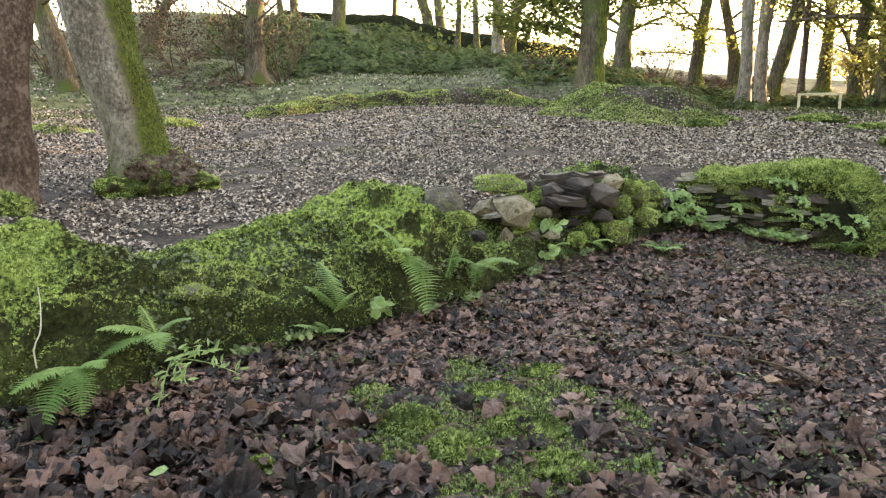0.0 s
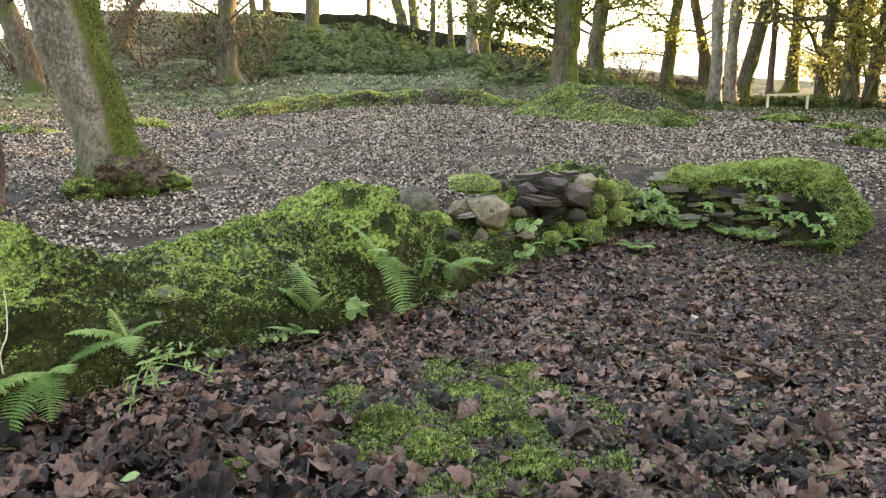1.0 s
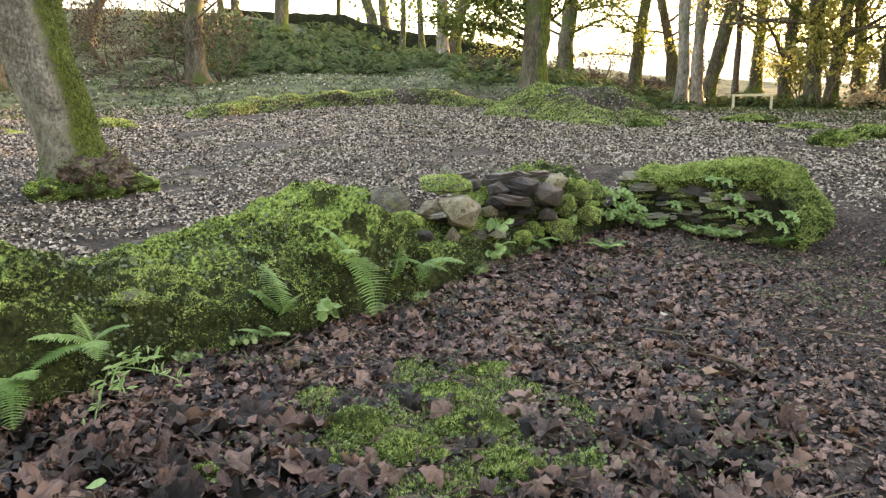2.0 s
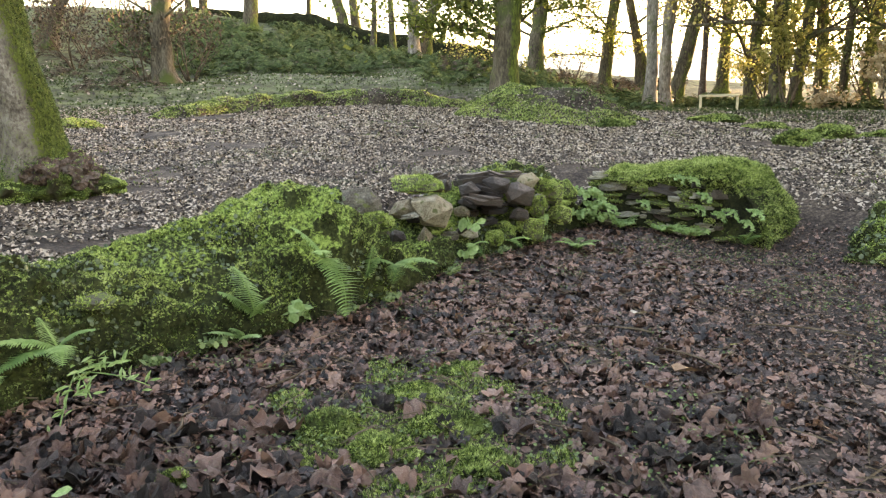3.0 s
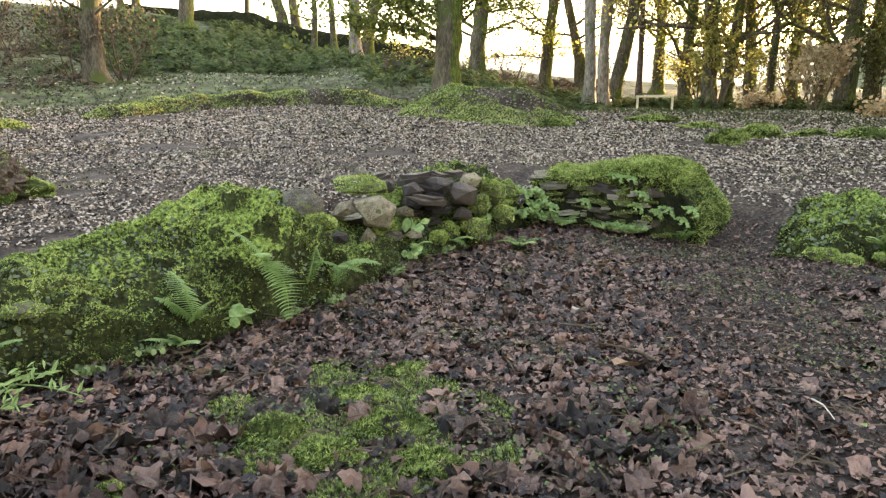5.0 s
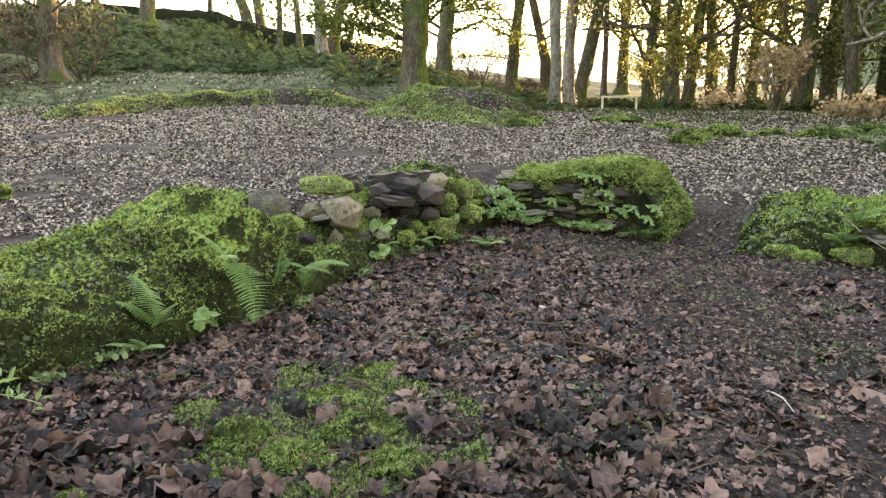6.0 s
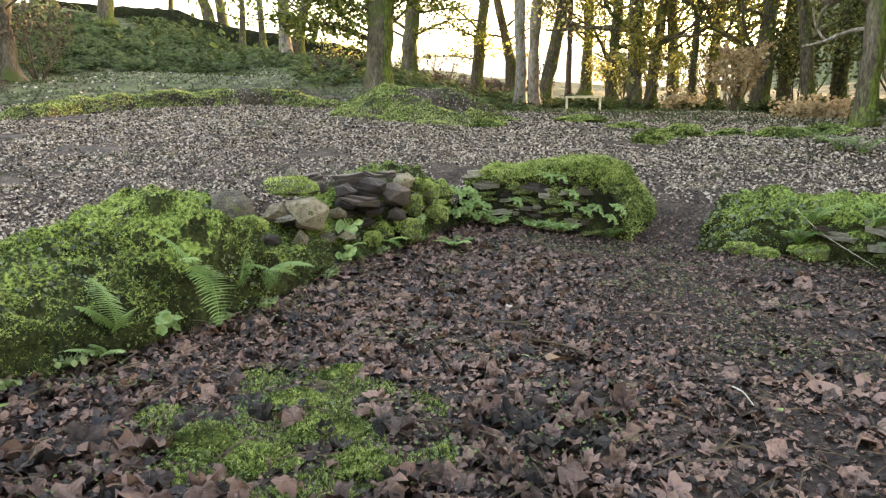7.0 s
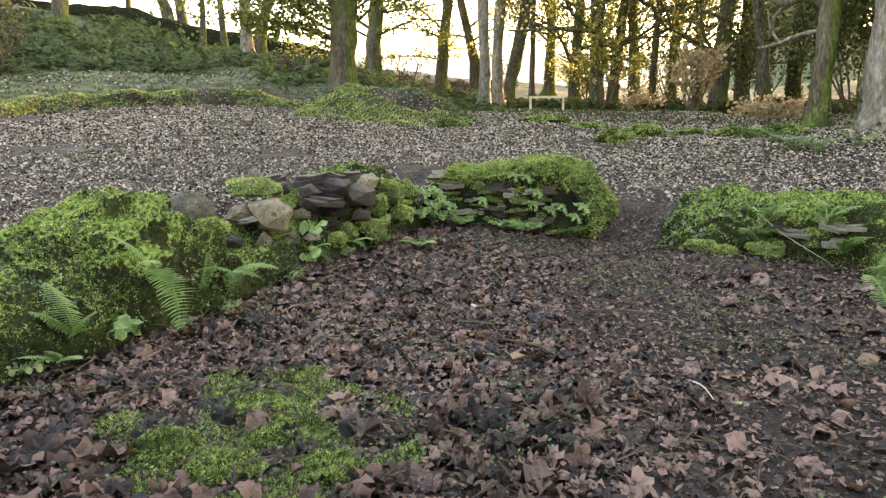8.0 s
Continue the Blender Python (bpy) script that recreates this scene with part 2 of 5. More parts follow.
def ground_z(x, y):
    d, az = math.hypot(x, y), math.degrees(math.atan2(x, y))
    if az < -110:
        az = 90
    k = float(np.interp(az, SLOPE_AZ, SLOPE))
    if d < 22:
        z = 0.05 + k * d
    else:
        rise = float(np.interp(az, RISE_AZ, RISE_45))
        e22 = (0.05 + k * 22 - EYE_Z) / 22
        left = 1 - smooth(8, 24, az)
        ds = [22, 26, 30, 45, 60, 120, 260, 900]
        far = float(np.interp(az, [6, 14], [0.0, 1.0]))
        es = [e22, e22 + left * 0.033 + (1 - left) * 0.004, e22 + left * 0.048 + (1 - left) * 0.008, rise,
              rise - 0.05 + 0.03 * far, rise * 0.4 + 0.02 * far, rise * 0.3 * (1 - far) + 0.075 * far, 0.02 + 0.06 * far]
        z = EYE_Z + d * float(np.interp(d, ds, es))
    # Hills added, mostly out of view, to keep low sun off floor and slope.
    z += 9.0 * math.exp(-(((x - 30) / 8) ** 2 + ((y - 3) / 9) ** 2))
    z += 22.0 * math.exp(-(((x - 72) / 10) ** 2 + ((y - 37.5) / 11.5) ** 2))
    z += 18.0 * math.exp(-(((x - 84) / 9) ** 2 + ((y - 80) / 11) ** 2))
    out = smooth(0.1, 1.0, max(side_left(x, y), side_back(x, y)))
    rough = 0.035 * noise.noise((x * 0.9, y * 0.9, 0)) + 0.012 * noise.noise((x * 4, y * 4, 3))
    if d > 12:
        rough += min(1, (d - 12) / 20) * 0.25 * noise.noise((x * 0.25, y * 0.25, 7))
    return z * out + rough


def ground_place(az, d, up=0.0):
    x, y = at(az, d)
    return Vector((x, y, ground_z(x, y) + up))


def mesh_object(name, verts, faces, material, parent=None, label="", smooth_faces=True):
    me = bpy.data.meshes.new(name)
    me.from_pydata([tuple(v) for v in verts] if not isinstance(verts, np.ndarray) else verts.tolist(), [], faces if not isinstance(faces, np.ndarray) else faces.tolist())
    me.materials.append(material)
    if smooth_faces:
        me.polygons.foreach_set("use_smooth", np.ones(len(me.polygons), dtype=bool))
    me.update()
    ob = new(name, me)
    if parent:
        ob.parent = parent
    if label:
        ob["label"] = label
    return ob


def part(name, bm, material, parent, label=""):
    me = bpy.data.meshes.new(name)
    bm.to_mesh(me)
    bm.free()
    me.materials.append(material)
    ob = new(name, me)
    ob.parent = parent
    if label:
        ob["label"] = label
    return ob


def make_ground():
    fine = np.radians(np.arange(-46, 66, 0.4))
    coarse = np.radians(np.arange(66, 314, 4.0))
    angles = np.concatenate([fine, coarse])
    rings = [0.25]
    while rings[-1] < 1200:
        rings.append(rings[-1] * (1.022 if rings[-1] < 60 else 1.1) + 0.012)
    verts, grass, field, mud = [(0, 0, ground_z(0, 0))], [0.0], [0.0], [1.0]
    for d in rings:
        for a in angles:
            x, y = d * math.sin(a), d * math.cos(a)
            verts.append((x, y, ground_z(x, y)))
            az = math.degrees(a)
            n = noise.noise((x * 0.3, y * 0.3, 5)) * 2.5
            start = float(np.interp(az, [-30, -14, 5, 14, 22, 30, 40, 50], [17.5, 22, 24, 22, 23, 23, 20, 17]))
            grass.append(smooth(start - 1, start + 2, d + n))
            mud.append((0.55 + 0.45 * on_path(x, y)) * (1 - smooth(0.1, 0.7, max(side_left(x, y), side_back(x, y)))))
            field.append(smooth(47, 52, d) * smooth(6, 9, az) * (1 - smooth(36, 41, az)))
    n = len(angles)
    faces = [(0, 1 + (i + 1) % n, 1 + i) for i in range(n)]
    for r in range(len(rings) - 1):
        a, b = 1 + r * n, 1 + (r + 1) * n
        for i in range(n):
            j = (i + 1) % n
            faces.append((a + i, a + j, b + j, b + i))
    ob = mesh_object("ground", verts, faces, GROUND)
    for name, values in (("grass", grass), ("field", field), ("mud", mud)):
        layer = ob.data.attributes.new(name, "FLOAT", "POINT")
        layer.data.foreach_set("value", np.array(values, dtype=np.float32))
    return tagged(ob, "trodden woodland ground of dark leaf mould rising to a grassy hillside", "ground", kind="structure")


make_ground()


# ---- scattering ----
def surface_points(ob, count, seed, keep=None):
    """Random places and normals on a mesh, by area."""
    rng = np.random.default_rng(seed)
    me = ob.data
    me.calc_loop_triangles()
    tri = np.empty(len(me.loop_triangles) * 3, dtype=np.int32)
    me.loop_triangles.foreach_get("vertices", tri)
    co = np.empty(len(me.vertices) * 3)
    me.vertices.foreach_get("co", co)
    co, tri = co.reshape(-1, 3), tri.reshape(-1, 3)
    a, b, c = co[tri[:, 0]], co[tri[:, 1]], co[tri[:, 2]]
    nrm = np.cross(b - a, c - a)
    area = np.linalg.norm(nrm, axis=1)
    pick = rng.choice(len(tri), count, p=area / area.sum())
    u, v = rng.random(count), rng.random(count)
    flip = u + v > 1
    u[flip], v[flip] = 1 - u[flip], 1 - v[flip]
    p = a[pick] + (b - a)[pick] * u[:, None] + (c - a)[pick] * v[:, None]
    n = nrm[pick] / area[pick][:, None]
    if keep is not None:
        ok = np.array([keep(q, m) for q, m in zip(p, n)], dtype=bool)
        p, n = p[ok], n[ok]
    return p, n


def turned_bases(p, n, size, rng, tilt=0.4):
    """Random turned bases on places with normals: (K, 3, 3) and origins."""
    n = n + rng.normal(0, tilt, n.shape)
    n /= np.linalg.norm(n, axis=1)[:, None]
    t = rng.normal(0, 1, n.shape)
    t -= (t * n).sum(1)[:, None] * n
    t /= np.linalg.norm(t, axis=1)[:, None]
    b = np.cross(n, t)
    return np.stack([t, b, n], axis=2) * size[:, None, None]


def strewn(name, shapes, p, n, size, material, seed, tilt=0.4, parent=None, label="", lift=0.0, flat=True):
    """One mesh with a copy of one of the shapes at each place."""
    rng = np.random.default_rng(seed)
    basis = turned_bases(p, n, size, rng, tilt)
    which = rng.integers(0, len(shapes), len(p))
    vs, fs, total = [], [], 0
    for k, (tv, tf) in enumerate(shapes):
        sel = which == k
        if not sel.any():
            continue
        tv = np.array(tv, dtype=float)
        placed = np.einsum("kij,vj->kvi", basis[sel], tv) + p[sel][:, None, :] + n[sel][:, None, :] * lift
        m = len(placed)
        vs.append(placed.reshape(-1, 3))
        for f in tf:
            f = np.array(f)
            block = f[None, :] + (np.arange(m) * len(tv))[:, None] + total
            fs.extend(block.tolist())
        total += m * len(tv)
    return mesh_object(name, np.concatenate(vs), fs, material, parent, label, smooth_faces=not flat)


def lobed_leaf(seed, count=18):
    """A curled, crumpled five-lobed leaf, unit width."""
    rng = random.Random(seed)
    curl, fold, wave = rng.uniform(-0.75, 0.75), rng.uniform(-0.7, 0.7), rng.uniform(0, 6)
    side = rng.uniform(-0.35, 0.35)
    outline = []
    for i in range(count):
        a = 2 * math.pi * i / count
        lobes = abs(math.cos(2.5 * (a - math.pi / 2)))
        r = 0.34 + 0.24 * lobes + (0.035 if i % 2 else -0.02) * rng.uniform(0.5, 1.5)
        r *= 0.55 + 0.45 * smooth_step(abs((a - 1.5 * math.pi + math.pi) % (2 * math.pi) - math.pi) / 0.9)
        outline.append((r * math.cos(a) * rng.uniform(0.92, 1.06), r * math.sin(a)))
    def z(x, y):
        crumple = noise.noise((x * 3.5 + seed * 7, y * 3.5, seed)) * 0.44
        return curl * (x * x + y * y) + fold * abs(x) * 0.5 + side * x * x * x * 2 + 0.05 * math.sin(6 * x + 4 * y + wave) + crumple
    v = [(0, 0, z(0, 0))] + [(x * 0.55, y * 0.55, z(x * 0.55, y * 0.55)) for x, y in outline] + [(x, y, z(x, y)) for x, y in outline]
    f = []
    for i in range(count):
        k = (i + 1) % count
        f.append((0, 1 + i, 1 + k))
        f.append((1 + i, 1 + count + i, 1 + count + k, 1 + k))
    return v, f


def smooth_step(u):
    u = min(1.0, max(0.0, u))
    return u * u * (3 - 2 * u)


def small_leaf(seed):
    rng = random.Random(seed)
    c, w = rng.uniform(-0.35, 0.45), rng.uniform(0.28, 0.45)
    v = [(0, -0.5, c * 0.25), (w, -0.1, 0.1), (w * 0.7, 0.3, 0.05), (0, 0.5, c * 0.3), (-w * 0.8, 0.25, 0.12), (-w, -0.15, 0.06)]
    return v, [(0, 1, 2, 3), (0, 3, 4, 5)]


def scrap(seed):
    """A torn, crumpled piece of leaf."""
    rng = random.Random(seed)
    fold, twist = rng.uniform(-0.9, 0.9), rng.uniform(-0.6, 0.6)
    lean = rng.uniform(0.45, 0.8)
    v = [(0, 0, rng.uniform(-0.1, 0.1))]
    for i in range(7):
        a = 2 * math.pi * (i + rng.uniform(-0.3, 0.3)) / 7
        r = rng.uniform(0.28, 0.56)
        x, y = r * math.cos(a), r * math.sin(a) * lean
        v.append((x, y, fold * x * x + twist * x * y + rng.uniform(-0.07, 0.07)))
    return v, [(0, 1 + i, 1 + (i + 1) % 7) for i in range(7)]


def tuft(seed, blades=7, spread=0.7, thick=1.0):
    rng = random.Random(seed)
    v, f = [], []
    for i in range(blades):
        a = rng.uniform(0, 6.28)
        r, h, w = rng.uniform(0.1, spread), rng.uniform(0.5, 1.1), rng.uniform(0.10, 0.2) * thick
        bx, by = 0.3 * r * math.cos(a), 0.3 * r * math.sin(a)
        px, py = -math.sin(a) * w, math.cos(a) * w
        k = len(v)
        v += [(bx - px, by - py, -0.1), (bx + px, by + py, -0.1), (r * math.cos(a), r * math.sin(a), h)]
        f.append((k, k + 1, k + 2))
    return v, f


def round_leaf(seed):
    rng = random.Random(seed)
    v = [(0, 0, -0.08)] + [(0.5 * math.cos(a) * rng.uniform(0.8, 1.1), 0.5 * math.sin(a) * rng.uniform(0.8, 1.1), rng.uniform(0, 0.12)) for a in np.linspace(0, 2 * math.pi, 7)[:-1]]
    return v, [(0, 1 + i, 1 + (i + 1) % 6) for i in range(6)]


NARROW = [([(0, -0.5, 0), (0.13, -0.1, 0.05), (0.09, 0.25, 0.02), (0, 0.55, -0.12 * k), (-0.1, 0.2, 0.05), (-0.14, -0.15, 0.03)], [(0, 1, 2, 3), (0, 3, 4, 5)]) for k in range(4)]
LOBED = [lobed_leaf(i) for i in range(10)]
LOBED_FAR = [lobed_leaf(i + 30, 10) for i in range(8)]
SMALL = [small_leaf(i) for i in range(8)]
SCRAPS = [scrap(i) for i in range(12)]
TUFTS = [tuft(i, 6) for i in range(6)]
ROUND = [round_leaf(i) for i in range(5)]


def ground_spots(count, seed, az0, az1, d0, d1, keep=None, even=True):
    rng = np.random.default_rng(seed)
    az = rng.uniform(az0, az1, count)
    d = np.sqrt(rng.uniform(d0 * d0, d1 * d1, count)) if even else rng.uniform(d0, d1, count)
    p, n = [], []
    for a, r in zip(az, d):
        x, y = at(a, r)
        if keep and not keep(x, y):
            continue
        z = ground_z(x, y)
        e = 0.05
        nx, ny = (z - ground_z(x + e, y)) / e, (z - ground_z(x, y + e)) / e
        p.append((x, y, z))
        n.append((nx, ny, 1))
    p, n = np.array(p), np.array(n)
    return p, n / np.linalg.norm(n, axis=1)[:, None]


# ---- walls and banks ----
def sweep(name, path, profile, heights, widths, material, parent=None, label="", seed=0, rough=0.06, lumps=0.5, step=0.05, across=34, base=None, end_fade=0.25, billow=0.0):
    """A lumpy ridge along a path. profile: (offset, height) shares from the inner foot over the top to the outer foot."""
    pts = [Vector((x, y)) for x, y in path]
    run = [0.0]
    for a, b in zip(pts, pts[1:]):
        run.append(run[-1] + (b - a).length)
    total = run[-1]
    count = max(6, int(total / step))
    po, ph = [q[0] for q in profile], [q[1] for q in profile]
    pl = [0.0]
    for i in range(1, len(profile)):
        pl.append(pl[-1] + math.hypot(po[i] - po[i - 1], ph[i] - ph[i - 1]))
    verts, faces = [], []
    for i in range(count + 1):
        s = total * i / count
        x, y = np.interp(s, run, [p.x for p in pts]), np.interp(s, run, [p.y for p in pts])
        x0, y0 = np.interp(max(0, s - 0.35), run, [p.x for p in pts]), np.interp(max(0, s - 0.35), run, [p.y for p in pts])
        x1, y1 = np.interp(min(total, s + 0.35), run, [p.x for p in pts]), np.interp(min(total, s + 0.35), run, [p.y for p in pts])
        t = Vector((x1 - x0, y1 - y0)).normalized()
        n = Vector((-t.y, t.x))
        share = s / total
        h = float(np.interp(share, [q[0] for q in heights], [q[1] for q in heights]))
        w = float(np.interp(share, [q[0] for q in widths], [q[1] for q in widths]))
        fade = min(1.0, min(s, total - s) / end_fade + 0.02) if end_fade else 1.0
        fade = math.sqrt(fade)
        for j in range(across + 1):
            u = pl[-1] * j / across
            o, z = np.interp(u, pl, po) * w, np.interp(u, pl, ph) * h * fade
            px, py = x + n.x * o, y + n.y * o
            g = base if base is not None else ground_z(px, py)
            q = Vector((px, py, g + z))
            k = noise.noise_vector((px * 1.7 + seed, py * 1.7, z * 1.7)) * rough
            k += noise.noise_vector((px * 6 + seed, py * 6, z * 6)) * rough * lumps
            k += noise.noise_vector((px * 18 + seed, py * 18, z * 18)) * rough * 0.22
            if billow:
                b = abs(noise.noise((px * 6.5 + seed, py * 6.5, z * 6.5))) + 0.55 * abs(noise.noise((px * 15, py * 15 + seed, z * 15)))
                k += Vector((-0.5 * n.x, -0.5 * n.y, 0.8)) * (b - 0.25) * billow
            amount = 0.3 if j in (0, across) else 1.0
            verts.append(q + k * amount)
    c = across + 1
    for i in range(count):
        for j in range(across):
            a = i * c + j
            faces.append((a, a + c, a + c + 1, a + 1))
    return mesh_object(name, verts, faces, material, parent, label)


def unit_box(bm):
    """Fits a mesh into a unit box."""
    lo = [min(v.co[k] for v in bm.verts) for k in range(3)]
    hi = [max(v.co[k] for v in bm.verts) for k in range(3)]
    for v in bm.verts:
        v.co = Vector([(v.co[k] - (lo[k] + hi[k]) / 2) / (hi[k] - lo[k]) for k in range(3)])


def finish_stone(bm):
    bmesh.ops.delete(bm, geom=[v for v in bm.verts if not v.link_faces], context="VERTS")
    unit_box(bm)
    bmesh.ops.dissolve_limit(bm, angle_limit=0.12, verts=list(bm.verts), edges=list(bm.edges))
    bmesh.ops.bevel(bm, geom=list(bm.edges), offset=0.013, segments=1, affect="EDGES")
    bmesh.ops.triangulate(bm, faces=[f for f in bm.faces if len(f.verts) > 4])
    me = bpy.data.meshes.new("stone")
    bm.to_mesh(me)
    bm.free()
    return me


def stone_mesh(seed, corners=6):
    """A broken stone: an uneven outline with split front facets, its arrises chipped."""
    rng = random.Random(seed)
    bm = bmesh.new()
    turn = rng.uniform(0, 6.28) if corners > 5 else 1.75
    cx, cz = rng.uniform(-0.15, 0.15), rng.uniform(-0.1, 0.2)
    for i in range(corners):
        a = turn + 2 * math.pi * (i + rng.uniform(-0.28, 0.28)) / corners
        x, z = math.cos(a) * rng.uniform(0.75, 1.1), math.sin(a) * rng.uniform(0.75, 1.1)
        bm.verts.new((x, rng.uniform(-0.6, -0.2), z))
        bm.verts.new((x * rng.uniform(0.75, 1.0), 0.8, z * rng.uniform(0.7, 1.0)))
        share = rng.uniform(0.3, 0.8)
        if i % 2 == 0:
            bm.verts.new((cx + (x - cx) * share, rng.uniform(-1.0, -0.75), cz + (z - cz) * share))
    bmesh.ops.convex_hull(bm, input=list(bm.verts))
    return finish_stone(bm)


def slab_mesh(seed):
    """A split slab of two leaves, pointed and ragged at its ends."""
    rng = random.Random(seed)
    bm = bmesh.new()
    for low, high, grow_by, shift in ((-0.5, 0.12, 1.0, 0.0), (0.0, 0.5, rng.uniform(0.6, 0.85), rng.uniform(-0.15, 0.15))):
        verts = []
        for i in range(6):
            a = 2 * math.pi * (i + rng.uniform(-0.4, 0.4)) / 6
            r = rng.uniform(0.7, 1.1) * grow_by
            x, y = r * math.cos(a) + shift, r * math.sin(a)
            thin = rng.uniform(0.3, 1.0)
            verts.append(bm.verts.new((x, y, low + (high - low) * thin)))
            verts.append(bm.verts.new((x * rng.uniform(0.85, 1), y * rng.uniform(0.85, 1), low)))
        bmesh.ops.convex_hull(bm, input=verts)
    return finish_stone(bm)


STONES = {}
for kind, material in (("slate", SLATE), ("tan", TAN_STONE), ("mossy", MOSSY_STONE), ("grey", GREY_STONE), ("wedge", TAN_STONE), ("chunk", SLATE)):
    STONES[kind] = []
    for i in range(6):
        me = stone_mesh(i + 10 * len(STONES), 5 if kind in ("wedge", "chunk") else 6)
        me.materials.append(material)
        STONES[kind].append(me)
for kind, material in (("slab", SLATE), ("slab_grey", GREY_STONE), ("slab_mossy", MOSSY_STONE)):
    STONES[kind] = []
    for i in range(6):
        me = slab_mesh(i + 50)
        me.materials.append(material)
        STONES[kind].append(me)


def stone(parent, kind, pick, place, size, turn):
    ob = new("stone", STONES[kind][pick % 6])
    ob.parent = parent
    ob.matrix_basis = pose(*place, *turn) @ Matrix.Diagonal((*size, 1))
    return ob


def thing(name, place, label, category, group=""):
    ob = new(name)
    ob.location = place
    return tagged(ob, label, category, group)


LEFT_PATH = [(-3.2, 1.35), (-2.3, 2.2), (-1.31, 2.86), (-0.95, 3.32), (-0.55, 3.62), (0.0, 4.05), (0.36, 4.56), (0.96, 5.4), (1.7, 6.15), (2.3, 6.85)]
BACK_PATH = [(2.2, 6.95), (2.74, 6.47), (3.06, 5.9), (3.40, 5.42)]
RIGHT_PATH = [(3.72, 4.92), (3.97, 4.69), (4.24, 4.35), (4.5, 4.05), (4.55, 3.5), (4.35, 2.9), (4.9, 2.0)]

wall_left = thing("dry_stone_wall", (0, 0, 0), "ruined low stone wall overgrown with bright green moss and ferns", "wall")
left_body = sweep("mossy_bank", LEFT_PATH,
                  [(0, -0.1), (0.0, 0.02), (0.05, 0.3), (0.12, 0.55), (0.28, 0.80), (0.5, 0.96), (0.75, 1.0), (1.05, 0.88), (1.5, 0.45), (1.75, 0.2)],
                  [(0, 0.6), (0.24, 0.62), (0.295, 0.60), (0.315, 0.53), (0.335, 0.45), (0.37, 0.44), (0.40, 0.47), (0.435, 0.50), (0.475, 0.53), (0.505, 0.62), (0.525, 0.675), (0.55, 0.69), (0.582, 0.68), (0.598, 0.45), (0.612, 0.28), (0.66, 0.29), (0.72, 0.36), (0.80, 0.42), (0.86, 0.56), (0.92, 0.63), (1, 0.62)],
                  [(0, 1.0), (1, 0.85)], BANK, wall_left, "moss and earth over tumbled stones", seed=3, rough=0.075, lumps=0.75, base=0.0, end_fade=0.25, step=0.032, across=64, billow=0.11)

wall_back = thing("dry_stone_wall", (0, 0, 0), "dark dry stone wall end with a thick moss cap beside a gap", "wall")
# Core coloured near black so gaps between the stones read as shade.
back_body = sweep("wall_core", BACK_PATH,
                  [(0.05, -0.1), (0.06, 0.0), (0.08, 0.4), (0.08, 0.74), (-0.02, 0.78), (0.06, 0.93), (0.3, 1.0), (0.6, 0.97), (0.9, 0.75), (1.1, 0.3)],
                  [(0, 0.58), (0.25, 0.6), (0.55, 0.72), (0.8, 0.70), (0.93, 0.6), (1, 0.45)], [(0, 1.0), (1, 0.95)], WALL_DARK, wall_back, "earth core, near black to stand in for shaded gaps", seed=9, rough=0.05, base=0.0, step=0.04, end_fade=0.3)

wall_right = thing("dry_stone_wall", (0, 0, 0), "low collapsed stone wall covered with moss, ferns and fallen twigs", "wall")
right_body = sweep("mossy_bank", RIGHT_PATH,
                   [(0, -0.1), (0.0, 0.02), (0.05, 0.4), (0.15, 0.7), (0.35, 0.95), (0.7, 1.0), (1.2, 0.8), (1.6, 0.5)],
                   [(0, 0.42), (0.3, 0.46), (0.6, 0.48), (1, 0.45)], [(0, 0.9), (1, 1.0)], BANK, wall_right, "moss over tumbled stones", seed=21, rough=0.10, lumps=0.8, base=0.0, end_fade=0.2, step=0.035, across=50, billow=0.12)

def moss_and_light(body, low, high):
    """Patchy moss on a bank's tops and shoulders, sky light put into its colour."""
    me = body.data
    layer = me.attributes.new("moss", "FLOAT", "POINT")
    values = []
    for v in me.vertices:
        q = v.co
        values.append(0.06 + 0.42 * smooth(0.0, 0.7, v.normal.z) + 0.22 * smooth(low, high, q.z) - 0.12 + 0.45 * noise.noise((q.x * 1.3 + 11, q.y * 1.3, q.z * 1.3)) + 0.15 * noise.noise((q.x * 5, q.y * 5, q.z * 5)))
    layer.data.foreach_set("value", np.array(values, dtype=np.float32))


moss_and_light(left_body, 0.15, 0.5)
moss_and_light(right_body, 0.1, 0.4)


# ---- far banks ----
def far_bank(points, height, width, label, seed):
    path = [at(az, d) for az, d in points]
    k = len(path) - 1
    body = sweep("mossy_bank", path, [(-0.5, -0.2), (-0.45, 0.0), (-0.3, 0.6), (-0.12, 0.95), (0.05, 1.0), (0.25, 0.8), (0.5, 0.0), (0.55, -0.2)],
                 [(0, height * 0.6), (0.3, height), (0.7, height), (1, height * 0.6)], [(0, width), (1, width)], MOUND_EARTH,
                 seed=seed, rough=0.14, step=0.14, across=20, end_fade=1.0)
    for v in body.data.vertices:
        v.co.z -= 0.12
    return tagged(body, label, "bank")


MOUND = far_bank([(20.5, 16.2), (17.5, 17.0), (14.5, 17.6), (11.5, 18.0), (8.5, 18.4)], 0.85, 3.8, "rounded earth mound with patchy bright moss under a tree", 31)
BANK_A = far_bank([(9.0, 21.2), (6.5, 21.8), (2.5, 22.2), (-2, 22.0), (-7, 21.2), (-11, 20.2), (-15.5, 18.8)], 0.55, 1.3, "long low bank of a ruined enclosure topped with moss", 37)
